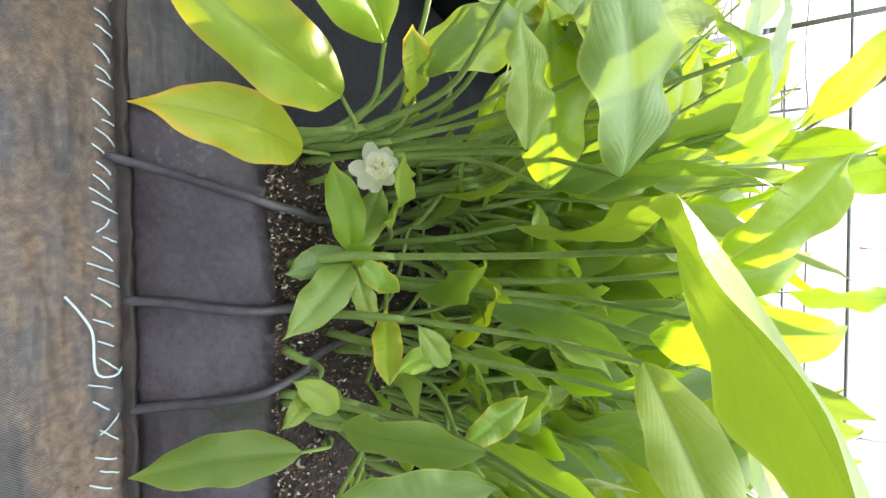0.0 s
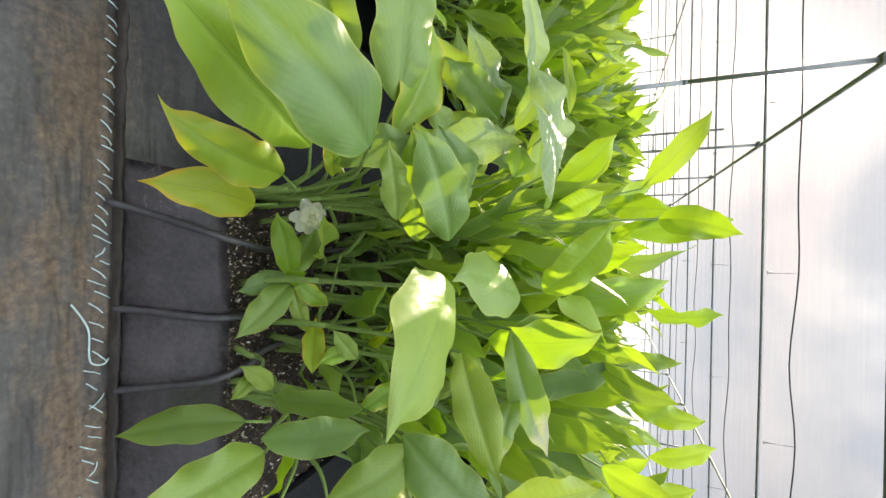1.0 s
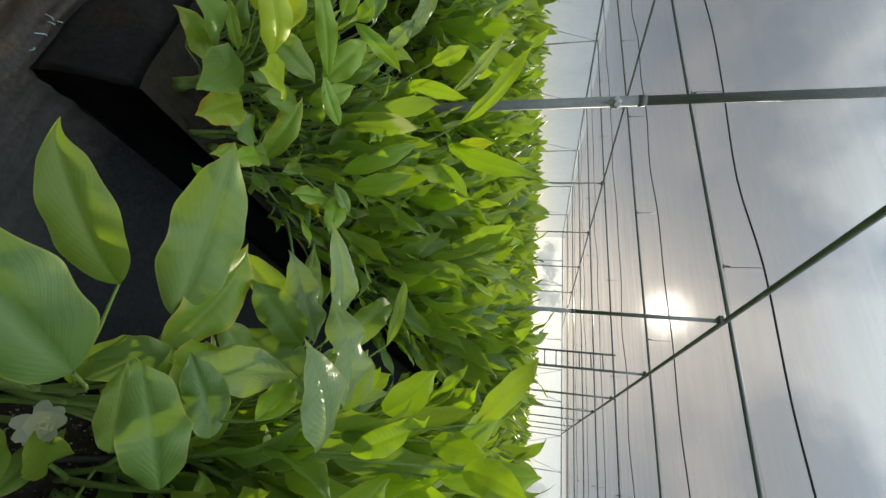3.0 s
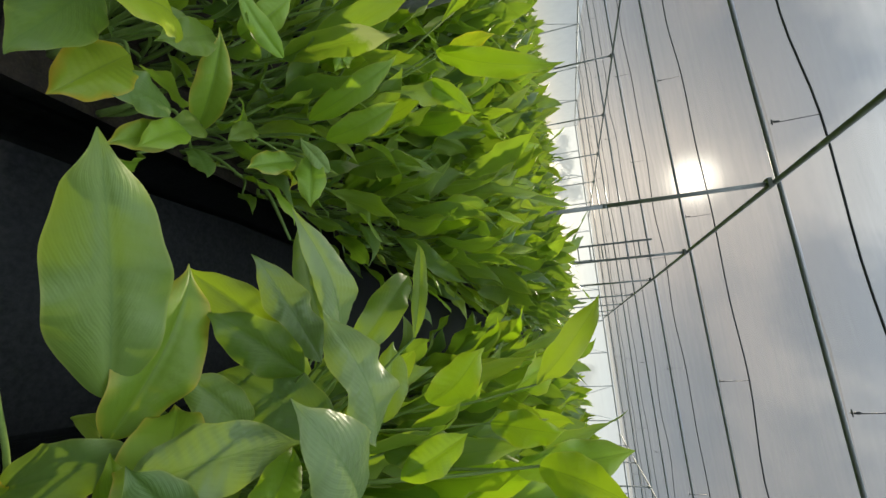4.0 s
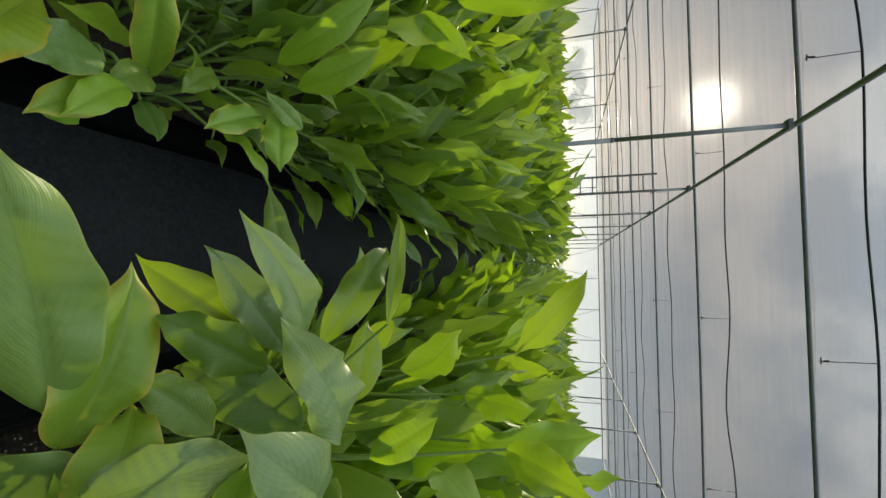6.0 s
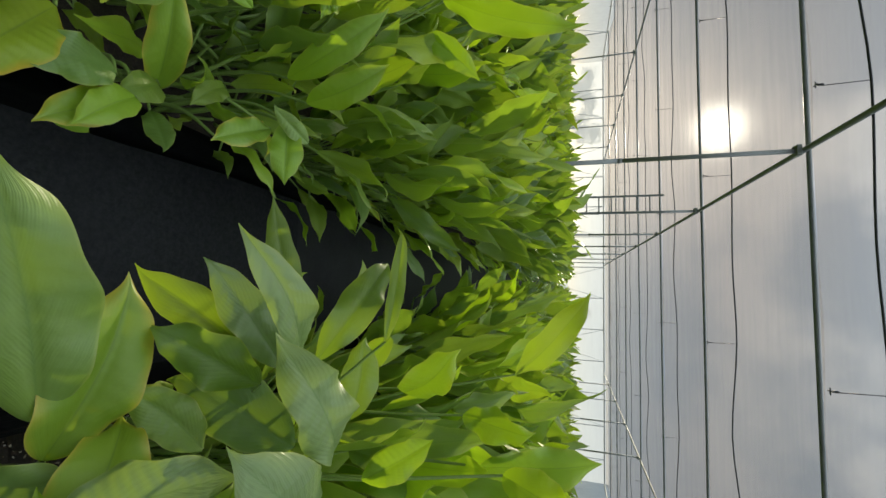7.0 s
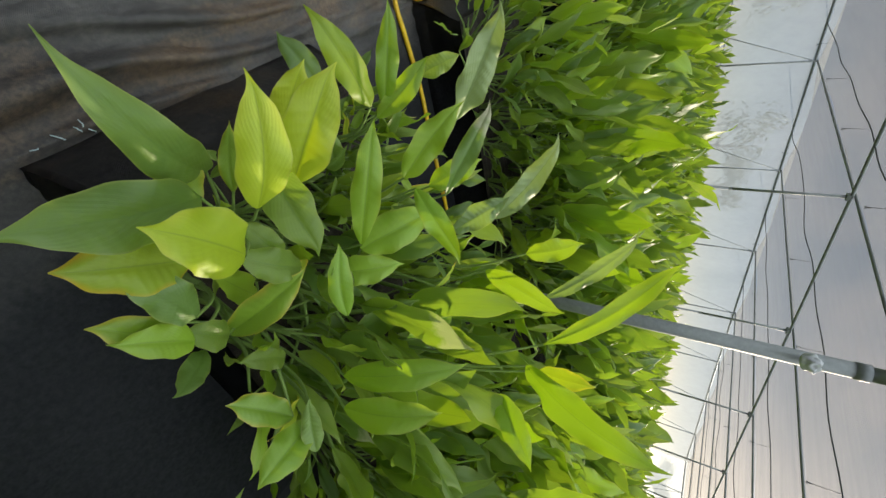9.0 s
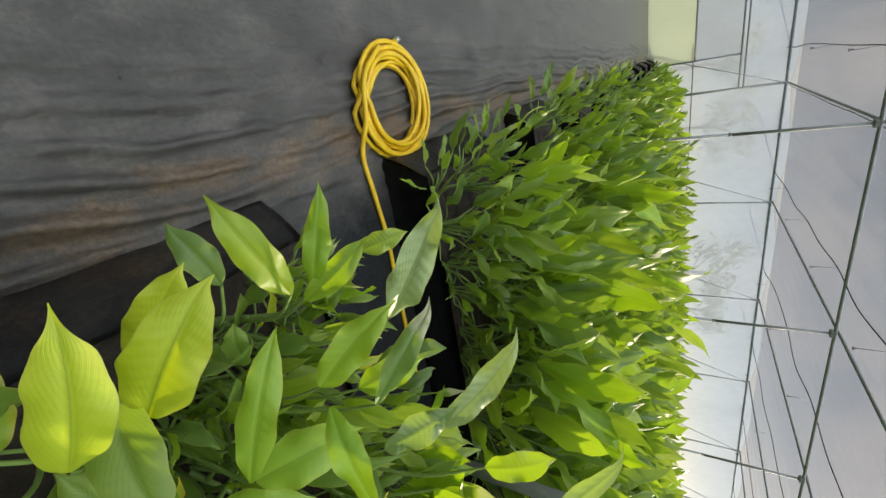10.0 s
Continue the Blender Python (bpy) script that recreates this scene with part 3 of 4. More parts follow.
# sprinkler lines under the roof
def sprinkler_line(y, z, seed):
    rng = random.Random(seed)
    stops = [-2.78 + 3.08 * k for k in range(-6, 7)]
    pts = []
    for x in stops:
        pts += [(x, y, z), (x + 1.64, y + rng.uniform(-0.12, 0.12), z - rng.uniform(0.0, 0.09))]
    pipe("irrigation_pipe", glide(pts, 4), 0.0125, black_pipe, "black irrigation pipe hung under the roof", "pipe", "irrigation pipes", 6)
    for x in stops:
        if x < WEST + 0.5 or x > EAST:
            continue
        t = thing("sprinkler", "small black hanging sprinkler on a thin drop tube", "sprinkler", (x, y, z), "sprinklers")
        bm = bmesh.new()
        tube(bm, [(0, 0, 0), (rng.uniform(-.015, .015), rng.uniform(-.015, .015), -0.40)], 0.005, 6)
        part("drop_tube", bm, black_pipe, t)
        bm = bmesh.new()
        tube(bm, [(0, 0, -0.385), (0, 0, -0.40), (0, 0, -0.43), (0, 0, -0.445)], [0.008, 0.014, 0.012, 0.006], 8)
        block(bm, (-0.035, -0.004, -0.462), (0.035, 0.004, -0.452))
        block(bm, (-0.004, -0.035, -0.462), (0.004, 0.035, -0.452))
        part("head", bm, black_pipe, t)


for k, y in enumerate((0.75, 5.15, 8.8, 13.0, 17.4, 21.8, 26.2)):
    sprinkler_line(y, EAVE + 0.02, k)

# a ladder beside the third post
ladder = thing("ladder", "tall grey metal ladder standing beside a post", "ladder", (-2.62, 10.6, 0))
for s in (-0.2, 0.2):
    bm = bmesh.new()
    block(bm, (s - 0.022, -0.02, 0), (s + 0.022, 0.02, 3.66), 0.004)
    part("side_rail", bm, dark_steel, ladder)
for k in range(12):
    bm = bmesh.new()
    tube(bm, [(-0.2, 0, 0.28 + 0.28 * k), (0.2, 0, 0.28 + 0.28 * k)], 0.015, 8)
    part("rung", bm, dark_steel, ladder)


# ---- trees outside ----
def tree(x, y, height, seed):
    rng = random.Random(seed)
    t = thing("tree", "leafy green tree standing outside the film wall", "tree", (x, y, 0), "trees outside")
    bm = bmesh.new()
    tube(bm, [(0, 0, 0), (0.1, 0, height * 0.3), (0, 0.1, height * 0.7)], [0.22, 0.16, 0.06], 8)
    tips = []
    for k in range(9):
        a, h = rng.uniform(0, math.tau), height * rng.uniform(0.3, 0.65)
        e = Vector((math.cos(a), math.sin(a), rng.uniform(0.3, 1.0))) * height * rng.uniform(0.2, 0.34)
        tube(bm, [(0, 0, h), (e.x * 0.5, e.y * 0.5, h + e.z * 0.6), (e.x, e.y, h + e.z)], [0.08, 0.05, 0.02], 5)
        tips.append(Vector((e.x, e.y, h + e.z)))
    part("trunk", bm, bark_mat, t)
    bm = bmesh.new()
    for tip in tips:
        for _ in range(110):
            c = tip + Vector((rng.gauss(0, 1), rng.gauss(0, 1), rng.gauss(0, 0.8))) * height * 0.085
            m = Matrix.Translation(c) @ Euler((rng.uniform(0, 6), rng.uniform(0, 6), rng.uniform(0, 6))).to_matrix().to_4x4()
            s = rng.uniform(0.10, 0.24)
            bm.faces.new([bm.verts.new(m @ Vector(p)) for p in ((-s, 0, 0), (0, -s * 0.45, 0.03), (s, 0, 0), (0, s * 0.45, 0.03))])
    part("crown", bm, tree_mat, t)


for k, (x, y, h) in enumerate(((-29, 62, 5.2), (-18.6, 47, 5.4), (-33, 66, 6.0), (-46, 22, 7.5), (-50, 8, 8.0), (-44, 2, 7.0), (-52, 30, 7.0), (4, 66, 5.0))):
    tree(x, y, h, k)

# ---- planting beds ----
def bed(cx, front_material):
    """A raised bed: black plastic over its front and sides, dark soil inside."""
    t = thing("planting_bed", "raised planting bed wrapped in black plastic and filled with dark soil", "planting bed", (cx, 0, 0), "planting beds")
    y0, h = BED_FRONT, BED_HALF

    def front(u, v):
        x = (u - 0.5) * 2 * (h + 0.05 * (1 - v))
        bulge = 0.018 * math.sin(math.pi * v) + 0.010 * noise.noise((x * 5, v * 2.0, 4.0))
        return (x, y0 + 0.14 * v - bulge, 0.005 + BED_TOP * v + 0.03 * v * v * noise.noise((x * 4.0, 1.0, 6.0)))

    bm = bmesh.new()
    grid_sheet(bm, 30, 10, front)
    bmesh.ops.solidify(bm, geom=bm.faces[:], thickness=-0.004)
    part("front_sheet", bm, front_material, t)
    for s in (-1, 1):
        bm = bmesh.new()
        grid_sheet(bm, 60, 4, lambda u, v: (s * (h + 0.05 * (1 - v) - 0.015 * math.sin(math.pi * v) + 0.02 * noise.noise((u * 50, v * 2, s + 5.0))), y0 + 0.14 * v + (NORTH - 1.2 - y0) * u, 0.002 + (BED_TOP + 0.02) * v))
        bmesh.ops.solidify(bm, geom=bm.faces[:], thickness=0.004)
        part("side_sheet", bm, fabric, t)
    bm = bmesh.new()
    ys = [y0 + 0.135 + 0.012 * k for k in range(50)] + [y0 + 0.8 + (NORTH - 2.2) * (k / 60) ** 1.4 for k in range(61)]
    rows_v = [[bm.verts.new((-h + 2 * h * i / 60, y, BED_TOP - 0.012 + 0.03 * noise.noise((i * 0.16 * 2, y * 4.0, 1.0)) * min(1, (y - y0 - 0.13) * 6) + 0.012 * noise.noise((i * 1.1, y * 30, 2.0)))) for i in range(61)] for y in ys]
    for a, b in zip(rows_v, rows_v[1:]):
        for i in range(60):
            bm.faces.new((a[i], a[i + 1], b[i + 1], b[i])).smooth = True
    part("soil", bm, soil, t)
    return t


bed(BED_X[8], sheet)
other_bed = bed(BED_X[9], fabric)
for cx in BED_X[:8] + BED_X[10:]:
    copy_thing(other_bed, pose(cx, 0, 0))

# drip lines that climb over the front of the first bed
for k, pts in enumerate((((-0.175, 0.42, 0.02), (-0.15, 0.48, 0.085), (-0.10, 0.55, 0.225), (-0.07, 0.64, 0.275), (-0.05, 0.9, 0.268), (-0.06, 2.5, 0.268)),
                         ((0.106, 0.44, 0.02), (0.112, 0.48, 0.09), (0.132, 0.55, 0.228), (0.135, 0.64, 0.275), (0.14, 0.9, 0.268), (0.13, 2.5, 0.268)),
                         ((0.325, 0.44, 0.02), (0.318, 0.48, 0.09), (0.305, 0.55, 0.228), (0.28, 0.64, 0.277), (0.24, 0.9, 0.268), (0.25, 2.5, 0.268)))):
    bm = bmesh.new()
    tube(bm, glide(pts, 6), 0.0095, 10)
    tagged(part("drip_line", bm, tape_mat), "dusty black drip line over the edge of the bed", "drip line", "drip lines")


# ---- seam: twine stitches through the overlap of the ground cover ----
SCRAPS = ((-1.156, 0.430, 2.98, 0.019), (-1.219, 0.425, 2.31, 0.034), (-1.269, 0.424, 2.06, 0.021), (-1.284, 0.416, 1.42, 0.026), (-1.297, 0.438, 2.33, 0.025))


def stitch(x, y, turn, length, seed):
    rng = random.Random(seed)
    d = Vector((math.cos(turn), math.sin(turn), 0)) * length / 2
    z = fold(x, y)
    bm = bmesh.new()
    tube(bm, glide([(x - d.x, y - d.y, z - 0.004), (x - d.x * 0.5, y - d.y * 0.5, z + 0.004), (x + rng.uniform(-.002, .002), y, z + 0.007), (x + d.x * 0.6, y + d.y * 0.6, z + 0.005), (x + d.x, y + d.y, z - 0.004)], 2), 0.0017, 5)
    tagged(part("stitch", bm, twine_mat), "pale blue twine stitch through the ground cover", "stitch", "seam stitches")


rng = random.Random(4)
x = -0.80
while x < 0.62:
    stitch(x, 0.420 - 0.035 * x + rng.uniform(-0.008, 0.008), rng.uniform(0.7, 1.15) + (1.57 if rng.random() < 0.12 else 0), rng.uniform(0.025, 0.05), int(x * 1000) + 5000)
    x += rng.uniform(0.022, 0.045)
bm = bmesh.new()
tube(bm, glide([(0.085, 0.350, 0.016), (0.12, 0.370, 0.02), (0.16, 0.387, 0.018), (0.22, 0.387, 0.02), (0.242, 0.395, 0.022), (0.248, 0.42, 0.02), (0.235, 0.435, 0.016)], 5), 0.0022, 6)
tagged(part("loose_twine", bm, twine_mat), "loose pale end of twine lying on the ground cover", "twine")

for k, (x, y, turn, length) in enumerate(SCRAPS):
    stitch(x, y, turn, length, 900 + k)
# the hem under the stitches
bm = bmesh.new()
grid_sheet(bm, 180, 6, lambda u, v: (-0.85 + 1.85 * u, 0.443 + 0.026 * v - 0.02 * u + 0.006 * noise.noise((u * 43, v, 2.0)), 0.016 + fold(-0.85 + 1.85 * u, 0.43) + 0.014 * math.sin(math.pi * v) * (1 + 0.8 * noise.noise((u * 29, v * 2, 8.0)))))
tagged(part("fabric_hem", bm, hem_mat), "crumpled hem of ground cover along the bed", "fabric hem", kind="structure")

# ---- the yellow hose ----
hose = thing("garden_hose", "long yellow garden hose coiled on the ground cover", "hose", (-3.19, 0.19, 0))
rng = random.Random(9)
pts = []
for k in range(11 * 14):
    a = k / 14 * math.tau
    ring = k // 14
    r = 0.215 + 0.105 * ((ring * 5) % 11) / 11 + 0.012 * math.sin(a * 1.7 + ring)
    z = 0.03 + 0.016 * (ring % 4) + 0.006 * math.sin(a * 2 + ring)
    pts.append((r * 1.02 * math.cos(a) + 0.02 * math.sin(ring * 2.1), r * 0.98 * math.sin(a) + 0.02 * math.cos(ring * 1.3), z))
bm = bmesh.new()
tube(bm, glide(pts, 2), 0.0135, 8)
part("coil", bm, hose_mat, hose)
bm = bmesh.new()
tube(bm, glide([(0.1, -0.29, 0.09), (0.28, -0.15, 0.10), (0.33, 0.05, 0.09), (0.345, 0.22, 0.03), (0.33, 0.42, 0.03), (0.30, 0.70, 0.026), (0.31, 1.0, 0.026), (0.33, 1.7, 0.026)], 8), 0.0135, 8)
part("tail", bm, hose_mat, hose)
bm = bmesh.new()
tube(bm, [(-0.05, -0.30, 0.05), (-0.13, -0.325, 0.045)], 0.0135, 8)
part("end", bm, hose_mat, hose)
bm = bmesh.new()
tube(bm, [(-0.13, -0.325, 0.045), (-0.165, -0.335, 0.044)], 0.0155, 10)
part("coupling", bm, brass_mat, hose, "pale metal coupling")

# ---- the white flower head ----
flower = thing("turmeric_flower", "white turmeric flower head with layered petals near the soil", "flower", (-0.150, 0.688, 0.445))
rng = random.Random(21)
for k in range(19):
    ring, a = min(k // 7, 2), k * 2.4
    e = radians((8, 38, 66)[ring])
    bm = bmesh.new()
    way = Matrix.Rotation(radians(48), 3, "X") @ Matrix.Rotation(a, 3, "Z") @ Matrix.Rotation(-e, 3, "Y")
    size = 0.046 - 0.007 * ring
    grid_sheet(bm, 6, 4, lambda u, v: way @ Vector((0.006 + size * u, (v - 0.5) * 0.036 * math.sin(math.pi * (0.12 + 0.8 * u)) ** 0.7, 0.010 * u * u + 0.02 * (v - 0.5) ** 2)) + Vector((0, 0, 0.01 * ring)))
    part("petal", bm, petal_mat, flower)
bm = bmesh.new()
tube(bm, glide([(0.01, 0.03, -0.205), (0.005, 0.01, -0.10), (0, 0, 0.0)], 4), 0.008, 8)
part("flower_stalk", bm, stem_mat, flower)

# loose crumbs of coir and bark on the soil at the near end of the bed
rng = random.Random(5)
vs, fs = [], []
for k in range(5200):
    c = Vector((rng.uniform(-0.24, 0.74), 0.592 + 0.62 * rng.random() ** 1.6, BED_TOP - 0.004 + rng.uniform(0, 0.012)))
    m = Euler((rng.uniform(0, 6), rng.uniform(0, 6), rng.uniform(0, 6))).to_matrix()
    s, n0 = rng.uniform(0.0016, 0.0055), len(vs)
    for p in ((1.6, 0, 0), (0, 0.8, 0), (-1.4, 0, 0), (0, -0.7, 0.1), (0, 0, 0.7), (0, 0, -0.6)):
        vs.append(c + m @ Vector(p) * s)
    fs += [(n0 + a, n0 + b, n0 + d) for a, b, d in ((0, 1, 4), (1, 2, 4), (2, 3, 4), (3, 0, 4), (1, 0, 5), (2, 1, 5), (3, 2, 5), (0, 3, 5))]
me = bpy.data.meshes.new("soil_crumbs")
me.from_pydata(vs, [], fs)
me.materials.append(crumb_mat)
tagged(new("soil_crumbs", me), "pale and brown crumbs of coir on dark soil", "soil", kind="stuff")


# ---- turmeric plants ----
def leaf_points(length, width, bend, cup, wave, twist, nv, nu, seed, pleat=0.0):
    """A leaf blade as rows of points, base at the origin, tip at (0, length, 0), upper face +z; with its uv. pleat: height of the side veins' folds."""
    rng = random.Random(seed)
    ph, ph2, fr = rng.uniform(0, 6.28), rng.uniform(0, 6.28), rng.uniform(1.1, 2.1)
    v = np.linspace(0, 1, nv + 1)
    ang = bend * (0.5 - v) + 0.07 * np.sin(v * 6 + ph)
    step = 1.0 / nv
    cy = np.concatenate(([0], np.cumsum(np.cos((ang[1:] + ang[:-1]) / 2)) * step))
    cz = np.concatenate(([0], np.cumsum(np.sin((ang[1:] + ang[:-1]) / 2)) * step))
    s = 1 / math.hypot(cy[-1], cz[-1])
    a = math.atan2(cz[-1], cy[-1])
    cy, cz = s * (cy * math.cos(a) + cz * math.sin(a)), s * (cz * math.cos(a) - cy * math.sin(a))
    # lance-shaped outline that draws out into a thin tip
    rise, fall = rng.uniform(0.62, 0.78), rng.uniform(0.82, 1.0)
    half = (v ** rise) * (np.clip(1 - v, 0, 1) ** fall)
    half = half / half.max()
    draw = np.clip((v - 0.80) / 0.16, 0, 1)
    half = width / 2 * half * (1 - 0.42 * draw * draw * (3 - 2 * draw)) * (1 + 0.02 * np.sin(v * 13 + ph2))
    half[0] = 0.004
    half[-1] = 0.0008
    side = length * rng.uniform(-0.05, 0.05) * np.sin(np.pi * v)
    u = np.linspace(-1, 1, nu + 1)
    tail = np.clip((v - 0.86) / 0.14, 0, 1) ** 2
    side = side + length * rng.uniform(-0.06, 0.06) * tail
    cz = cz + rng.uniform(-0.06, 0.03) * tail
    U, V = np.meshgrid(u, v)
    H = half[:, None]
    tw = twist * (V - 0.4)
    fold_up = cup * (1 - 0.5 * V)
    A = np.abs(U)
    right = U > 0
    belly = np.sin(np.pi * np.clip(V, 0, 1)) ** 0.6
    ripple = A ** 2 * np.sin(V * 6.28 * (fr + right * 0.5) + ph + right * 1.9) + 0.34 * A ** 3 * np.sin(V * 6.28 * 4.1 + ph2 - right * 1.1)
    veins = np.sin(6.283 * (13.0 * V - 6.0 * A + 0.12 * np.sin(V * 11 + ph2)))
    X = U * H * np.cos(fold_up) * (1 + 0.05 * A * np.sin(V * 19.0 + ph + right * 2.3) * belly)
    Z = A * H * np.sin(fold_up) * 1.15 - 0.30 * A ** 2.2 * H + wave * width * ripple * belly + pleat * veins * np.clip(A * 4, 0, 1) * belly * (1 - 0.4 * A)
    Z = Z - 0.05 * H * np.exp(-(A * 9) ** 2)
    XT, ZT = X * np.cos(tw) - Z * np.sin(tw) + side[:, None], X * np.sin(tw) + Z * np.cos(tw)
    lean = np.gradient(cz) / np.maximum(np.gradient(cy), 1e-4)
    P = np.stack([XT, cy[:, None] * length - ZT * lean[:, None] * 0.4, cz[:, None] * length + ZT], -1)
    return P, np.stack([(U + 1) / 2, V], -1)


def quads(nv, nu):
    i = np.arange(nv)[:, None] * (nu + 1) + np.arange(nu)[None, :]
    return np.stack([i, i + 1, i + nu + 2, i + nu + 1], -1).reshape(-1, 4)


def frame_of(way, roll):
    """Turn that lays a blade's length along way, upper face as far up as it can, then rolled by degrees."""
    y = Vector(way).normalized()
    z = Vector((0, 0, 1)) - y * y.z
    z = z.normalized() if z.length > 1e-3 else Vector((0, -1, 0))
    z = Matrix.Rotation(radians(roll), 3, y) @ z
    x = y.cross(z)
    return Matrix((x, y, z)).transposed()


def mesh_of(name, P, UV, F, materials):
    """A smooth mesh of quads from arrays."""
    me = bpy.data.meshes.new(name)
    P, UV, F = np.asarray(P, np.float32).reshape(-1, 3), np.asarray(UV, np.float32).reshape(-1, 2), np.asarray(F, np.int32).reshape(-1, 4)
    me.vertices.add(len(P))
    me.vertices.foreach_set("co", P.ravel())
    me.loops.add(F.size)
    me.loops.foreach_set("vertex_index", F.ravel())
    me.polygons.add(len(F))
    me.polygons.foreach_set("loop_start", np.arange(len(F), dtype=np.int32) * 4)
    me.polygons.foreach_set("use_smooth", np.ones(len(F), bool))
    layer = me.uv_layers.new(name="UVMap")
    layer.data.foreach_set("uv", UV[F.ravel()].ravel())
    me.update(calc_edges=True)
    me.validate()
    for m in materials:
        me.materials.append(m)
    return me


def blade(parent, base, tip, width, roll=0.0, bend=0.5, cup=0.25, wave=0.05, twist=0.0, material=None, seed=0, label="", nv=56, nu=14, pleat=0.0):
    """One leaf blade from base to tip, as a part of a plant."""
    b, t = Vector(base), Vector(tip)
    P, UV = leaf_points((t - b).length, width, bend, cup, wave, twist, nv, nu, seed, pleat)
    R = np.array(frame_of(t - b, roll))
    P = P.reshape(-1, 3) @ R.T + np.array(b)
    ob = new("leaf", mesh_of("leaf", P, UV, quads(nv, nu), [material or leaf_green]))
    ob.parent = parent
    return tagged(ob, label)


def stalk(parent, base, top, thick=0.0065, out=0.5):
    """The stalk of a leaf: rises from the plant's foot, then bends over to the blade."""
    a, b = Vector(base), Vector(top)
    mid = a.lerp(b, 0.5)
    mid = Vector((a.x + (b.x - a.x) * (0.5 - 0.35 * out), a.y + (b.y - a.y) * (0.5 - 0.35 * out), a.z + (b.z - a.z) * 0.58))
    bm = bmesh.new()
    tube(bm, glide([a, mid, b], 5), [thick * (1.25 - 0.65 * k / 10) for k in range(11)], 6, False)
    return part("stalk", bm, stem_mat, parent)


def random_leaves(seed, count, tall):
    """Plan of a plant's leaves: foot, blade base, blade tip, width, roll, bend, cup."""
    rng = random.Random(seed)
    plan = []
    a = rng.uniform(0, 6.28)
    for k in range(count):
        f = (k + 0.5) / count
        a += 2.4 + rng.uniform(-0.5, 0.5)
        e = radians(34 + 46 * f + rng.uniform(-12, 10))
        length = tall * rng.uniform(0.36, 0.54) * (0.75 + 0.35 * f)
        out = 0.05 + 0.16 * (1 - f) + rng.uniform(-0.02, 0.03)
        high = tall * (0.14 + 0.46 * f + rng.uniform(-0.09, 0.06))
        base = Vector((math.cos(a) * out, math.sin(a) * out, high))
        way = Vector((math.cos(a) * math.cos(e), math.sin(a) * math.cos(e), math.sin(e)))
        foot = Vector((math.cos(a) * 0.02, math.sin(a) * 0.02, -0.01))
        plan.append((foot, base, base + way * length, length * rng.uniform(0.22, 0.36), rng.uniform(-65, 65), rng.uniform(0.1, 1.5), rng.uniform(0.15, 0.75), rng.uniform(0.07, 0.22), rng.uniform(-1.5, 1.5), rng.randrange(10 ** 6)))
    return plan


PLANT = "tall green turmeric plant with broad pleated leaves in a planting bed"


def plant(at, seed, count=8, tall=1.0):
    rng = random.Random(seed)
    t = thing("turmeric_plant", PLANT, "plant", at, "turmeric plants")
    for foot, base, tip, width, roll, bend, cup, wave, twist, s in random_leaves(seed, count, tall):
        pick = rng.random()
        mat = leaf_yellow if pick < 0.015 else leaf_lime if pick < 0.17 else leaf_dry if pick < 0.19 else leaf_green
        blade(t, base, tip, width, roll, bend, cup, wave, twist, mat, s, nv=16, nu=6)
        stalk(t, foot, base)
    return t


def hero(at, label, leaves):
    """A plant whose leaves are set one by one: base, tip, width, roll, bend, cup, look."""
    t = thing("turmeric_plant", label, "plant", at, "turmeric plants")
    heads = []
    for k, (base, tip, width, roll, bend, cup, look_, *curl) in enumerate(leaves):
        o = Vector(at)
        b, e = Vector(base) - o, Vector(tip) - o
        v = random.Random(k * 7 + len(label))
        # a blade is at least twice as long as wide: what is missing runs on towards the stalk
        short = 2.1 * width - (e - b).length
        if short > 0:
            b = b + ((b - e).normalized() + Vector((0, 0, -0.5))).normalized() * short
        looks = {"g": leaf_green, "w": leaf_pleated_sheen, "l": leaf_lime, "y": leaf_yellow, "p": leaf_sunlit, "e": leaf_edge, "d": leaf_dry}
        words = {"y": "yellowing leaf", "p": "yellow-green leaf with sunlight painted into its colour", "e": "green leaf with yellow edges", "d": "leaf with a dry pale tip", "w": "strongly pleated leaf with a pale sheen painted into its colour"}
        flat = not cup
        blade(t, b, e, width, roll, bend + v.uniform(-0.1, 0.1 if flat else 0.5), cup + v.uniform(0.05, 0.08 if flat else 0.30), v.uniform(0.02, 0.04) if flat else v.uniform(0.05, 0.13) + (0.05 if curl else 0),
              0.6 * curl[0] if curl else 0.0 if flat else v.uniform(-0.3, 0.3), looks[look_], k + len(label), words.get(look_, ""), pleat=0.0016 if look_ == "w" else v.uniform(0.0003, 0.0008))
        lo, hi = (-0.22, 0.72) if o.x > -0.8 else (-2.12, -1.18)
        near = math.hypot(b.x, b.y) < 0.25
        root = Vector((b.x * 0.2, b.y * 0.2)) if near else Vector((min(hi, max(lo, o.x + b.x * 0.8)) - o.x, max(0.64, o.y + b.y * 0.8 + 0.03) - o.y))
        head = (root.x + v.uniform(-0.01, 0.01), root.y + v.uniform(-0.01, 0.01), max(0.012, min(0.30, b.z * 0.38)))
        stalk(t, head, b, 0.0055)
        heads.append((head, near))
    for k, (h, near) in enumerate(heads):
        bm = bmesh.new()
        g = 0.15 if near else 1.0
        tube(bm, glide([(h[0] * g + 0.02 * math.cos(k * 2.4), h[1] * g + 0.02 * math.sin(k * 2.4), -0.02), (h[0] * (0.5 + g / 2), h[1] * (0.5 + g / 2), h[2] * 0.55), h], 3), [0.011, 0.0105, 0.010, 0.0095, 0.009, 0.008, 0.0068], 7)
        part("sheath", bm, stem_mat, t)
    return t

HERO_END = (0.98, 1.22)

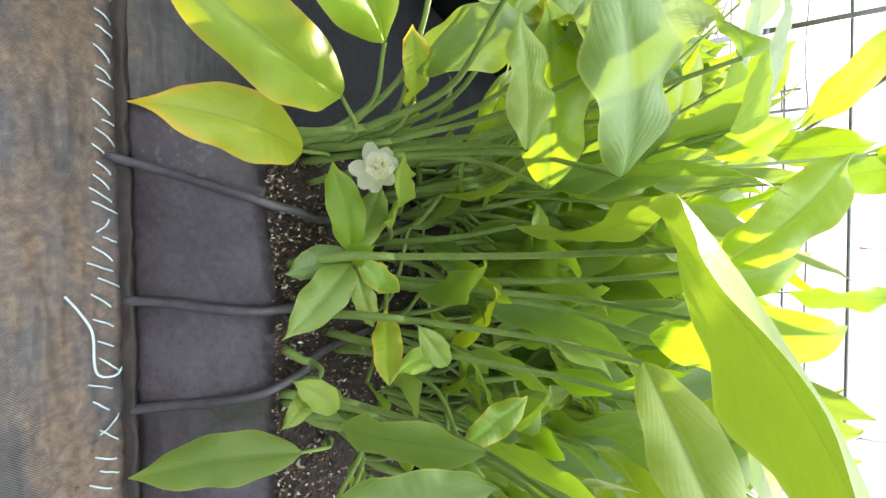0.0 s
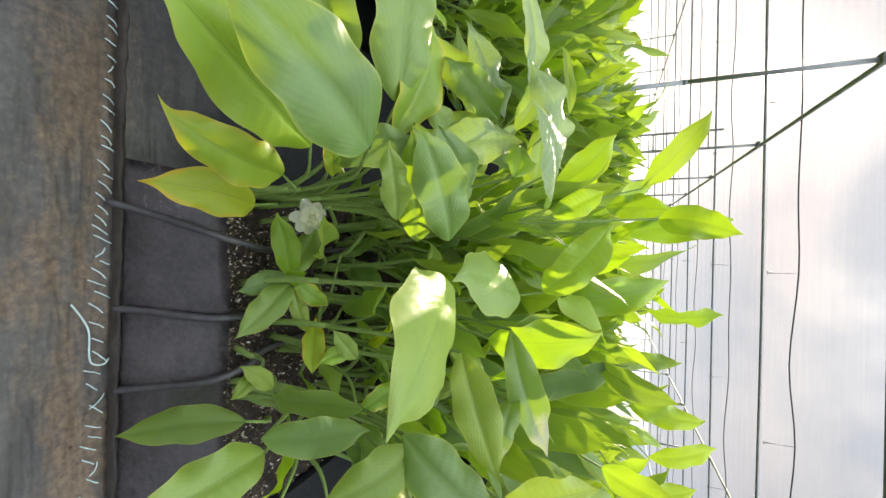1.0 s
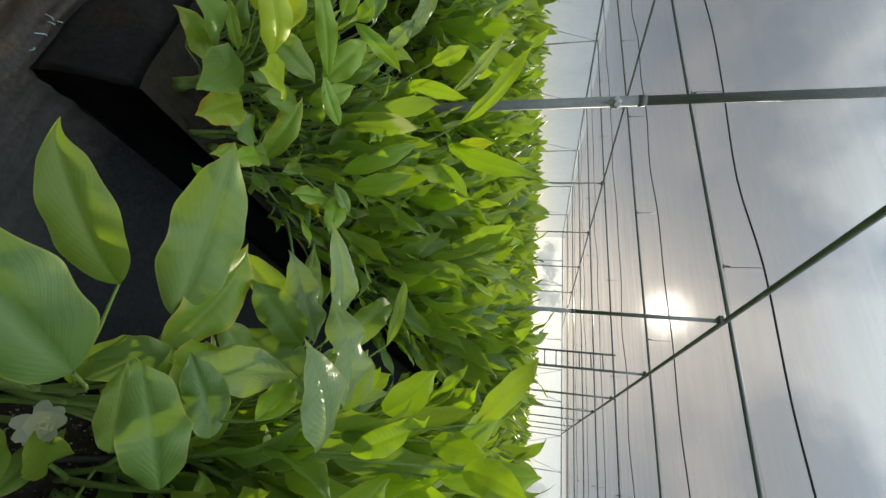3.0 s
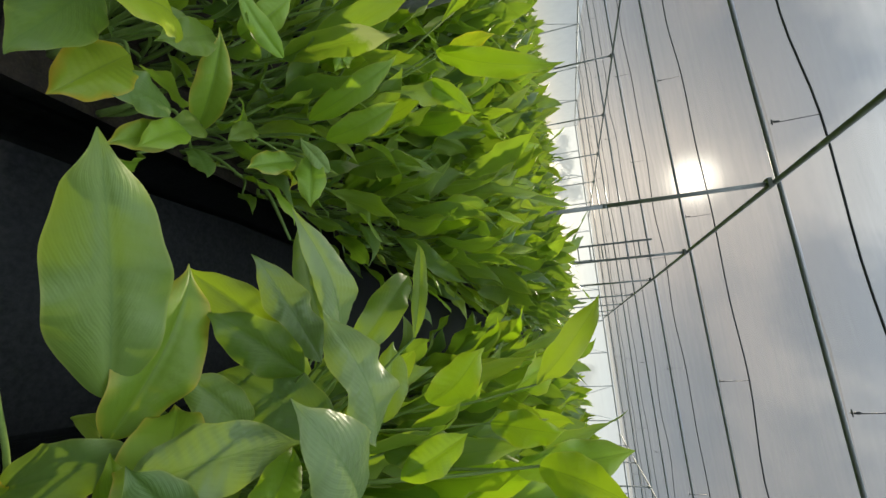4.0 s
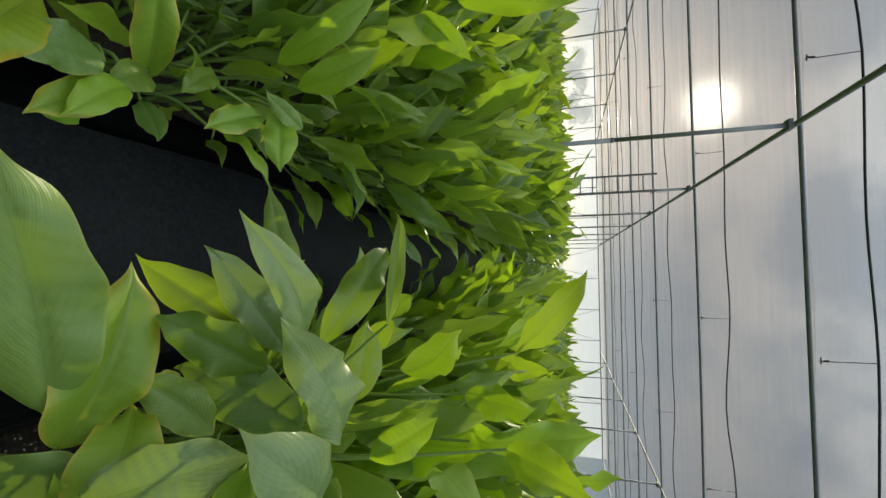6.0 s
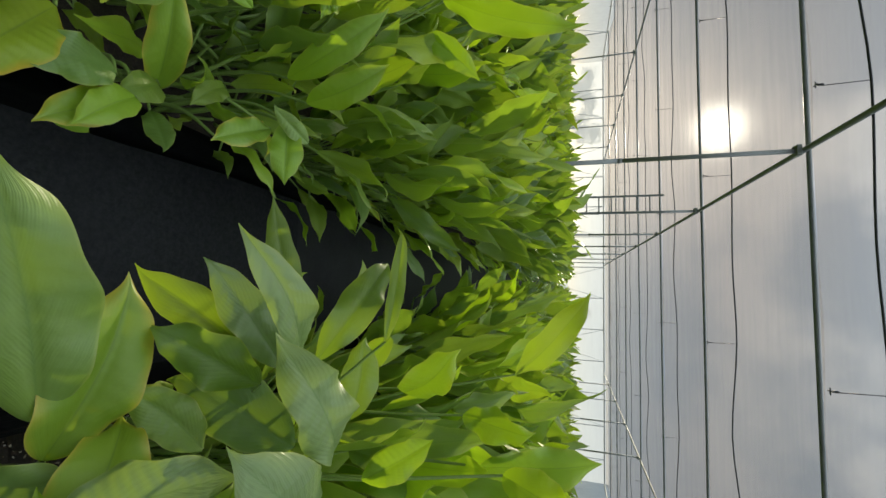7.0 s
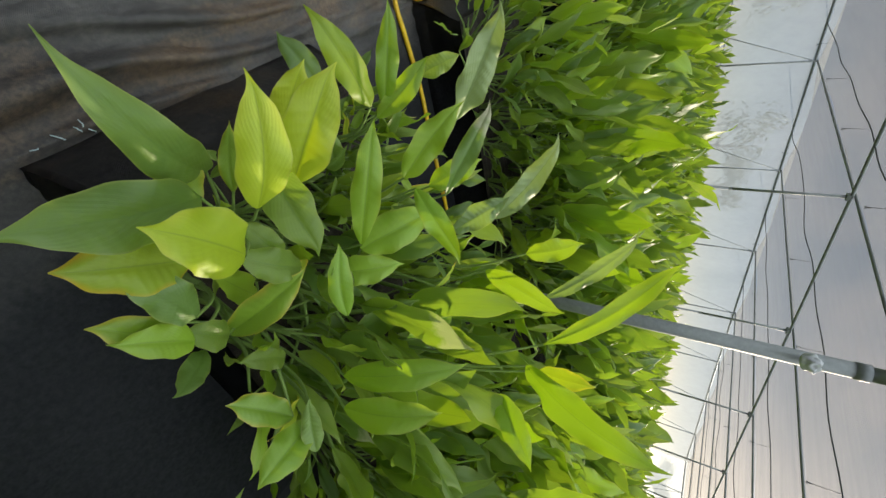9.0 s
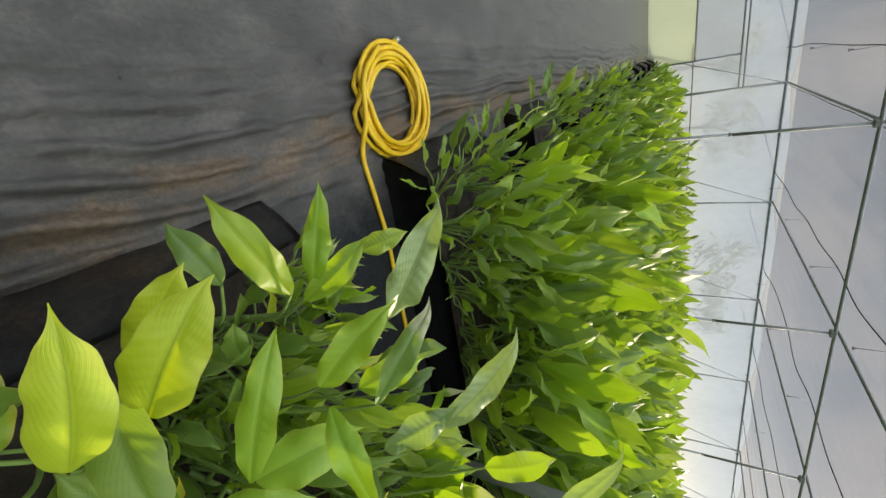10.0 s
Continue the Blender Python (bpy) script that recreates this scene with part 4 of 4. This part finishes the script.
hero((-0.21, 0.76, 0.25), "turmeric plant with big leaves, the outer ones yellowing", [
    ((-0.173, 0.570, 0.372), (-0.199, 0.310, 0.332), 0.113, -13, 0.4, 0.20, "y"),
    ((-0.239, 0.528, 0.503), (-0.296, 0.203, 0.535), 0.113, -33, 0.3, 0.20, "e"),
    ((-0.294, 0.506, 0.604), (-0.430, 0.104, 0.676), 0.149, -31, 0.3, 0.20, "l"),
    ((-0.265, 0.390, 0.826), (-0.429, 0.119, 0.764), 0.165, -33, 0.3, 0.15, "g"),
    ((-0.440, 0.490, 0.717), (-0.625, 0.205, 0.769), 0.117, -45, 0.3, 0.25, "g"),
    ((-0.410, 0.610, 0.765), (-0.797, 0.465, 0.873), 0.165, -34, 0.2, 0.12, "g"),
    ((-0.380, 0.638, 0.773), (-0.641, 0.692, 0.819), 0.150, -16, 0.3, 0.30, "e"),
    ((-0.087, 0.589, 0.913), (-0.295, 0.437, 0.908), 0.113, -49, 0.3, 0.20, "g"),
    ((-0.240, 0.589, 0.602), (-0.321, 0.529, 0.634), 0.050, -49, 0.3, 0.30, "y"),
    ((-0.085, 0.670, 0.799), (-0.335, 0.590, 0.819), 0.108, -63, 0.3, 0.20, "l"),
    ((-0.183, 0.660, 0.926), (-0.328, 0.553, 0.893), 0.090, -40, 0.3, 0.20, "g", 0.8),
    ((-0.131, 0.572, 0.792), (-0.294, 0.514, 0.798), 0.072, -39, 0.3, 0.20, "g"),
])
hero((0.05, 0.72, 0.25), "small young turmeric plant with a rosette of yellow-green leaves", [
    ((0.020, 0.687, 0.383), (-0.155, 0.599, 0.412), 0.077, -44, 0.4, 0.20, "l"),
    ((0.017, 0.704, 0.384), (-0.136, 0.815, 0.376), 0.081, -44, 0.4, 0.20, "g"),
    ((0.036, 0.704, 0.388), (0.118, 0.824, 0.416), 0.059, 23, 0.4, 0.20, "e"),
    ((0.046, 0.694, 0.378), (0.178, 0.543, 0.341), 0.090, 36, 0.4, 0.15, "g"),
    ((0.056, 0.714, 0.373), (0.196, 0.761, 0.383), 0.054, 43, 0.4, 0.20, "g"),
    ((0.031, 0.685, 0.363), (0.063, 0.584, 0.302), 0.068, 17, 0.4, 0.20, "g"),
    ((0.036, 0.704, 0.378), (0.003, 0.668, 0.462), 0.054, -108, 0.2, 0.20, "l"),
])
hero((0.25, 0.81, 0.25), "low yellow-green turmeric sprout beside the drip line", [
    ((0.275, 0.656, 0.495), (0.149, 0.759, 0.417), 0.068, -59, 0.3, 0.20, "y"),
    ((0.243, 0.723, 0.591), (0.150, 0.653, 0.562), 0.054, -34, 0.3, 0.20, "g"),
    ((0.235, 0.752, 0.544), (0.248, 0.655, 0.515), 0.054, 25, 0.3, 0.20, "l"),
    ((0.289, 0.551, 0.455), (0.222, 0.487, 0.421), 0.050, -17, 0.3, 0.20, "g"),
    ((0.254, 0.546, 0.411), (0.304, 0.474, 0.408), 0.041, 40, 0.3, 0.20, "g"),
    ((0.344, 0.619, 0.666), (0.274, 0.709, 0.756), 0.054, -50, 0.3, 0.20, "e"),
])
hero((0.47, 0.75, 0.25), "turmeric plant with broad green leaves hanging over the bed's edge", [
    ((0.400, 0.571, 0.347), (0.395, 0.373, 0.151), 0.095, 21, 0.3, 0.20, "g"),
    ((0.352, 0.396, 0.591), (0.355, 0.121, 0.570), 0.108, 23, 0.4, 0.20, "g"),
    ((0.279, 0.512, 0.750), (0.292, 0.512, 0.486), 0.077, 82, 0.4, 0.20, "g"),
    ((0.315, 0.379, 0.601), (0.316, 0.513, 0.769), 0.081, -18, 0.4, 0.20, "g"),
    ((0.322, 0.447, 0.894), (0.357, 0.304, 0.798), 0.090, 32, 0.4, 0.15, "g"),
    ((0.290, 0.453, 0.884), (0.447, 0.502, 1.054), 0.117, 37, 0.4, 0.20, "g"),
    ((0.357, 0.438, 0.868), (0.422, 0.288, 0.905), 0.090, 55, 0.4, 0.20, "g"),
])
hero((0.11, 0.91, 0.25), "tall turmeric plant with broad leaves, one with a dry pale tip", [
    ((0.005, 0.470, 0.969), (0.130, 0.139, 1.018), 0.171, 14, 0.1, 0.00, "g"),
    ((0.051, 0.780, 1.032), (-0.027, 0.468, 0.975), 0.144, 12, 0.3, 0.00, "g"),
    ((0.117, 0.692, 1.027), (0.406, 0.731, 1.116), 0.090, 62, 0.7, 0.20, "d", 1.5),
    ((0.160, 0.610, 0.937), (0.383, 0.530, 1.043), 0.099, 75, 0.4, 0.20, "g"),
    ((0.262, 0.690, 1.041), (0.372, 0.589, 1.032), 0.054, 74, 0.6, 0.20, "d", 1.6),
    ((0.410, 0.522, 1.056), (0.384, 0.595, 1.227), 0.090, -22, 0.4, 0.20, "g"),
    ((0.165, 0.817, 1.022), (0.143, 0.849, 1.224), 0.135, -20, 0.4, 0.20, "l"),
    ((0.027, 0.930, 1.102), (-0.146, 0.918, 1.241), 0.126, -70, 0.4, 0.20, "l"),
])
hero((0.40, 2.18, 0.25), "tall turmeric plant with upright sunlit leaves above the canopy", [
    ((0.769, 2.181, 1.360), (0.817, 2.207, 1.725), 0.126, 48, 0.4, 0.20, "l", 0.8),
    ((0.225, 1.984, 1.418), (0.215, 1.990, 1.741), 0.117, -18, 0.3, 0.20, "l", 1.0),
    ((0.751, 1.410, 1.229), (0.786, 1.297, 1.488), 0.117, 153, 0.4, 0.20, "g"),
    ((0.419, 1.626, 1.210), (0.507, 1.514, 1.501), 0.117, 140, 0.4, 0.20, "g"),
])
hero((0.73, 2.72, 0.25), "tall turmeric plant with upright sunlit leaves above the canopy", [
    ((0.668, 2.879, 1.356), (0.691, 2.895, 1.725), 0.117, 44, 0.4, 0.20, "g", -1.2),
    ((1.198, 2.550, 1.497), (1.098, 2.629, 1.864), 0.135, -58, 0.3, 0.20, "l"),
    ((1.258, 2.151, 1.392), (1.156, 2.190, 1.688), 0.135, -77, 0.3, 0.20, "l"),
])
hero((-0.13, 1.03, 0.25), "turmeric plant with pleated green leaves leaning over the gap", [
    ((-0.428, 0.869, 0.946), (-0.551, 0.711, 0.839), 0.105, -36, 0.4, 0.20, "g", -0.8),
    ((-0.296, 0.645, 0.869), (-0.387, 0.738, 0.765), 0.130, -47, 0.3, 0.20, "e"),
    ((-0.299, 0.914, 1.001), (-0.447, 0.808, 0.783), 0.130, -28, 0.4, 0.20, "g"),
    ((-0.315, 0.815, 0.864), (-0.441, 0.708, 0.799), 0.090, -21, 0.4, 0.20, "g"),
    ((-0.449, 0.934, 0.946), (-0.679, 0.788, 0.872), 0.100, -24, 0.5, 0.25, "w", 1.2),
    ((-0.450, 0.938, 0.972), (-0.724, 0.692, 1.031), 0.088, -14, 0.7, 0.25, "w", 2.0),
    ((-0.283, 0.955, 1.068), (-0.543, 0.783, 1.036), 0.125, -20, 0.8, 0.15, "w", 1.4),
    ((-0.443, 1.043, 0.957), (-0.695, 1.257, 1.041), 0.105, -52, 0.4, 0.20, "g", -1.0),
    ((-0.291, 1.137, 1.007), (-0.491, 1.170, 1.013), 0.099, -62, 0.4, 0.20, "g"),
    ((-0.247, 0.819, 1.103), (-0.395, 0.656, 1.073), 0.149, -8, 0.5, 0.10, "w"),
    ((-0.264, 0.664, 1.059), (-0.320, 0.725, 1.036), 0.072, -57, 0.3, 0.20, "l"),
    ((-0.288, 0.607, 0.866), (-0.329, 0.732, 1.040), 0.117, -29, 0.5, 0.20, "w"),
    ((-0.304, 0.613, 0.745), (-0.325, 0.647, 0.817), 0.108, -35, 0.5, 0.20, "g"),
    ((-0.310, 1.347, 1.065), (-0.466, 1.252, 1.248), 0.126, -86, 0.4, 0.20, "l", 1.2),
    ((-0.183, 1.089, 1.099), (-0.258, 1.157, 1.222), 0.090, -59, 0.5, 0.20, "l"),
    ((-0.218, 1.119, 1.013), (-0.195, 1.112, 1.145), 0.063, 74, 0.4, 0.20, "g"),
    ((-0.131, 1.343, 1.298), (-0.180, 1.365, 1.620), 0.117, -60, 0.4, 0.20, "l", 0.9),
    ((-0.230, 1.423, 1.292), (-0.213, 1.383, 1.445), 0.108, 155, 0.4, 0.20, "l", -1.0),
    ((-0.167, 1.212, 1.414), (-0.120, 1.137, 1.586), 0.108, 136, 0.4, 0.20, "l", -0.9),
    ((-0.327, 1.651, 1.360), (-0.618, 1.619, 1.610), 0.108, -79, 0.4, 0.20, "g", 1.2),
    ((-0.530, 1.211, 0.780), (-0.880, 1.146, 0.715), 0.090, -43, 0.3, 0.20, "g"),
    ((-0.477, 0.913, 0.888), (-0.654, 0.747, 0.733), 0.100, -40, 0.4, 0.2, "g"),
    ((-0.495, 1.087, 1.115), (-0.797, 1.259, 1.077), 0.050, -50, 0.4, 0.25, "g"),
])
hero((-1.31, 0.72, 0.25), "turmeric plant with large yellow-green leaves at the corner of the bed", [
    ((-1.283, 0.526, 0.546), (-1.076, 0.198, 0.784), 0.104, -19, 0.5, 0.20, "g"),
    ((-1.254, 0.584, 0.731), (-1.311, 0.324, 0.837), 0.104, -33, 0.4, 0.15, "p"),
    ((-1.367, 0.584, 0.726), (-1.490, 0.362, 0.853), 0.125, -41, 0.4, 0.15, "p"),
    ((-1.400, 0.520, 0.661), (-1.500, 0.358, 0.758), 0.090, -37, 0.3, 0.20, "p"),
    ((-1.343, 0.553, 0.715), (-1.302, 0.731, 0.805), 0.110, 32, 0.4, 0.20, "g"),
    ((-1.115, 0.571, 0.828), (-1.015, 0.440, 0.867), 0.125, 6, 0.5, 0.15, "p"),
    ((-1.190, 0.524, 0.669), (-0.892, 0.385, 0.773), 0.117, 10, 0.5, 0.15, "g"),
    ((-1.120, 0.636, 0.643), (-0.924, 0.501, 0.671), 0.110, 10, 0.3, 0.20, "y"),
    ((-1.223, 0.547, 0.562), (-1.240, 0.388, 0.558), 0.095, -20, 0.3, 0.20, "e"),
    ((-1.278, 0.777, 0.694), (-1.180, 0.668, 0.669), 0.090, 3, 0.3, 0.20, "g"),
    ((-1.277, 0.729, 0.662), (-1.252, 0.632, 0.623), 0.072, -15, 0.3, 0.20, "g"),
    ((-1.289, 0.576, 0.602), (-1.338, 0.426, 0.652), 0.045, -35, 0.3, 0.25, "e"),
])
hero((-1.21, 0.96, 0.25), "low turmeric plant with a few small leaves over the gap", [
    ((-1.114, 0.922, 0.520), (-1.290, 0.789, 0.728), 0.099, -50, 0.3, 0.25, "e"),
    ((-1.054, 0.755, 0.630), (-0.985, 0.552, 0.668), 0.090, -1, 0.4, 0.15, "g"),
    ((-1.086, 0.863, 0.600), (-1.016, 0.756, 0.635), 0.077, 12, 0.4, 0.20, "g"),
    ((-1.028, 0.804, 0.620), (-0.910, 0.632, 0.623), 0.081, 11, 0.3, 0.20, "e"),
    ((-1.021, 0.794, 0.636), (-0.909, 0.668, 0.663), 0.077, 18, 0.4, 0.20, "l"),
    ((-1.045, 0.900, 0.536), (-0.919, 0.862, 0.655), 0.063, 45, 0.4, 0.20, "g"),
    ((-1.049, 1.081, 0.741), (-0.972, 0.934, 0.701), 0.086, 28, 0.3, 0.20, "e"),
    ((-1.115, 0.982, 0.651), (-1.062, 0.921, 0.638), 0.072, 17, 0.3, 0.20, "g"),
])
hero((-1.76, 0.71, 0.25), "young turmeric plant with narrow upright leaves by the bed's edge", [
    ((-1.810, 0.583, 0.667), (-1.858, 0.312, 0.748), 0.068, -50, 0.3, 0.20, "l"),
    ((-1.785, 0.607, 0.649), (-1.929, 0.477, 0.781), 0.077, -42, 0.3, 0.20, "l"),
    ((-1.977, 0.543, 0.701), (-2.061, 0.512, 0.818), 0.068, -26, 0.3, 0.20, "g"),
    ((-1.723, 0.549, 0.694), (-1.610, 0.270, 0.703), 0.085, -32, 0.5, 0.25, "l"),
    ((-1.596, 0.459, 0.663), (-1.549, 0.306, 0.639), 0.070, -27, 0.3, 0.20, "g"),
    ((-1.611, 0.649, 0.614), (-1.602, 0.558, 0.636), 0.063, -42, 0.3, 0.20, "g"),
])
hero((-1.58, 1.06, 0.25), "tall turmeric plant with curled sunlit leaves", [
    ((-1.281, 0.920, 0.811), (-1.353, 0.741, 0.810), 0.063, -42, 0.3, 0.20, "l"),
    ((-1.451, 0.827, 0.760), (-1.586, 0.524, 0.819), 0.077, -48, 0.4, 0.20, "l"),
    ((-1.774, 0.606, 0.938), (-1.864, 0.359, 1.074), 0.090, -47, 0.5, 0.30, "w", 1.5),
    ((-1.631, 0.716, 0.821), (-1.757, 0.549, 0.974), 0.090, -45, 0.6, 0.30, "l", 1.2),
    ((-1.702, 0.806, 0.896), (-1.833, 0.582, 1.027), 0.063, -41, 0.5, 0.30, "d", 1.8),
    ((-1.806, 0.953, 0.977), (-1.978, 0.743, 1.162), 0.077, -58, 0.4, 0.25, "w", 1.2),
    ((-1.600, 0.727, 0.877), (-1.521, 0.885, 1.035), 0.068, 57, 0.8, 0.30, "l", -1.6),
    ((-1.478, 0.874, 0.716), (-1.665, 0.835, 0.874), 0.117, -38, 0.4, 0.20, "l"),
    ((-1.725, 0.798, 0.827), (-1.838, 0.753, 0.956), 0.081, -41, 0.4, 0.20, "l"),
    ((-1.686, 0.929, 0.901), (-1.817, 0.868, 1.044), 0.081, -40, 0.4, 0.20, "w", 1.0),
    ((-1.219, 1.128, 0.754), (-1.398, 1.161, 1.060), 0.090, -42, 0.4, 0.20, "l"),
    ((-1.150, 1.154, 0.804), (-1.260, 1.199, 1.045), 0.095, -37, 0.4, 0.20, "l"),
    ((-1.023, 1.140, 0.827), (-1.092, 1.029, 0.791), 0.054, -35, 0.3, 0.20, "g"),
    ((-1.061, 1.103, 0.789), (-0.891, 1.076, 0.804), 0.090, 49, 0.4, 0.20, "l"),
    ((-1.441, 0.942, 0.671), (-1.541, 0.959, 0.802), 0.099, -28, 0.4, 0.20, "l"),
    ((-1.567, 1.061, 0.875), (-1.650, 1.015, 0.914), 0.035, 10, 0.4, 0.30, "y"),
])
hero((-1.51, 1.48, 0.25), "tall turmeric plant with long leaves, some scorched at the tip", [
    ((-1.659, 1.480, 1.101), (-1.464, 1.483, 1.589), 0.108, 124, 0.4, 0.20, "l", 0.8),
    ((-1.827, 1.292, 1.119), (-2.011, 1.088, 1.403), 0.059, -60, 0.4, 0.30, "w", 1.6),
    ((-1.684, 1.360, 1.165), (-1.975, 1.143, 1.518), 0.081, -63, 0.4, 0.25, "l", 1.3),
    ((-1.784, 1.169, 0.932), (-1.716, 1.223, 1.228), 0.081, 83, 0.4, 0.20, "l"),
    ((-1.623, 1.264, 0.858), (-1.444, 1.208, 0.797), 0.072, 38, 0.4, 0.20, "l"),
    ((-1.498, 1.444, 1.065), (-1.318, 1.466, 1.252), 0.090, 89, 0.4, 0.20, "l"),
    ((-1.660, 1.493, 1.143), (-1.632, 1.436, 1.348), 0.072, -175, 0.4, 0.20, "e"),
    ((-1.876, 1.137, 1.051), (-1.959, 1.113, 1.226), 0.081, -50, 0.4, 0.20, "l", 1.0),
])

# plants in rows: the near ones leaf by leaf, the far ones joined
KINDS = [plant((0, 0, -30 - k), 100 + k, 12 + k % 4, 0.92 + 0.04 * (k % 5)) for k in range(10)]
LOW = [plant((0, 0, -50 - k), 400 + k, 8, 0.52) for k in range(5)]
rng = random.Random(77)
spots_far = {}
for b, cx in enumerate(BED_X):
    y = 0.86
    while y < NORTH - 1.6:
        for off in ((-0.34, 0.0, 0.34) if y < 1.9 else (-0.47, -0.16, 0.16, 0.47)):
            px, py = cx + off + rng.uniform(-0.07, 0.07), y + rng.uniform(-0.08, 0.08)
            scale, turn, kind = rng.uniform(0.82, 1.14) + (0.20 if rng.random() < 0.22 else 0), rng.uniform(0, 360), rng.randrange(10)
            scale *= (1.20 if py > 1.6 and px > 0.22 else 1.16 if py > 1.6 else 0.95) if b == 8 else 0.80 if b == 9 and py < 2.3 else 0.94 if py < 2.2 else 1.10 if py < 4.5 else 1.20
            if py < 1.1:
                scale *= 0.72
            reach = {8: 3.7, 9: 3.7, 10: 3.0, 11: 1.9, 7: 1.7}.get(b, 0.0)
            first_row = {8: HERO_END[0], 9: HERO_END[1]}.get(b, 0.0)
            if py < first_row:
                continue
            if py < reach:
                scale = min(scale, 1.24 if b == 8 else 1.14)
                copy_thing(KINDS[kind], pose(px, py, BED_TOP - 0.01, 0, 0, turn) @ Matrix.Diagonal((scale, scale, scale, 1)))
            elif cx > -19.4 and cx < 12.0:
                spots_far.setdefault(b, []).append((px, py, scale, turn, kind))
        y += 0.30 if y < 14 else 0.42
for b, reach in ((10, 3.2), (11, 2.4), (12, 2.0), (9, 3.4), (8, 3.0), (13, 1.4)):
    cx, y = BED_X[b], 0.66
    start = {8: 1.25, 9: 1.3}.get(b, 0.0)
    while y < reach:
        for off in ((-0.42, -0.14, 0.14, 0.42) if y < 0.8 else (-0.43, 0.43)):
            px, py = cx + off + rng.uniform(-0.04, 0.04), y + rng.uniform(-0.05, 0.05)
            s = rng.uniform(0.8, 1.15)
            if py > start:
                copy_thing(LOW[rng.randrange(5)], pose(px, py, BED_TOP - 0.01, (42 if b > 9 else 26) if y < 0.8 else 0, 0 if abs(off) < 0.3 else 14 * off / 0.43, 0) @ pose(0, 0, 0, 0, 0, rng.uniform(0, 360)) @ Matrix.Diagonal((s, s, s, 1)))
        y += 0.24
for px, py, s in ((0.02, 1.0, 1.35), (0.24, 0.97, 1.2), (0.44, 1.02, 1.5), (0.30, 1.22, 1.7), (0.62, 0.92, 1.2), (-0.12, 1.2, 1.5), (0.6, 1.2, 1.6),
                  (-1.45, 0.95, 1.0), (-1.75, 0.9, 0.95), (-1.95, 0.85, 0.9), (-1.6, 0.75, 0.6), (-1.9, 1.1, 1.3), (-1.3, 1.15, 1.0), (-1.5, 1.2, 1.3), (-2.05, 0.68, 0.6), (-1.42, 1.25, 1.7), (-1.28, 1.45, 1.6), (-1.5, 1.08, 1.5), (-1.22, 1.1, 1.15), (-0.15, 1.35, 1.75), (-0.05, 1.12, 1.5),
                  (-1.52, 0.84, 0.95), (-1.68, 0.76, 0.85), (-1.84, 0.97, 1.05), (-1.64, 0.93, 1.05), (-1.98, 0.76, 0.85), (-1.76, 0.85, 0.95), (-1.42, 0.78, 0.7), (-1.9, 0.66, 0.7)):
    copy_thing(LOW[rng.randrange(5)], pose(px, py, BED_TOP - 0.01, 0, 0, rng.uniform(0, 360)) @ Matrix.Diagonal((s, s, s, 1)))
for k in KINDS + LOW:
    for o in (*k.children_recursive, k):
        bpy.data.objects.remove(o)


def far_kind(seed, count, nv, nu):
    Ps, Us, Fs, at = [], [], [], 0
    for foot, base, tip, width, roll, bend, cup, wave, twist, s in random_leaves(seed, count, 0.96):
        P, UV = leaf_points((tip - base).length, width * (1.0 if nv > 5 else 1.15), bend, cup, wave, twist, nv, nu, s)
        R = np.array(frame_of(tip - base, roll))
        Ps.append(P.reshape(-1, 3) @ R.T + np.array(base))
        Us.append(UV.reshape(-1, 2))
        Fs.append(quads(nv, nu) + at)
        at += len(Ps[-1])
    return np.concatenate(Ps), np.concatenate(Us), np.concatenate(Fs)


MIDDLE = [far_kind(200 + k, 13, 12, 4) for k in range(10)]
DISTANT = [far_kind(300 + k, 10, 6, 2) for k in range(10)]
for b, spots in spots_far.items():
    Ps, Us, Fs, at = [], [], [], 0
    for px, py, scale, turn, kind in spots:
        P, UV, F = (MIDDLE if py < 8 and -6 < BED_X[b] < 5 else DISTANT)[kind]
        c, s = math.cos(radians(turn)) * scale, math.sin(radians(turn)) * scale
        Ps.append(np.stack([P[:, 0] * c - P[:, 1] * s + px, P[:, 0] * s + P[:, 1] * c + py, P[:, 2] * scale + BED_TOP - 0.01], -1))
        Us.append(UV)
        Fs.append(F + at)
        at += len(P)
    tagged(new("turmeric_row", mesh_of("turmeric_row", np.concatenate(Ps), np.concatenate(Us), np.concatenate(Fs), [leaf_stuff])), "dense green turmeric plants filling a bed into the distance", "plants", "turmeric rows", "stuff")
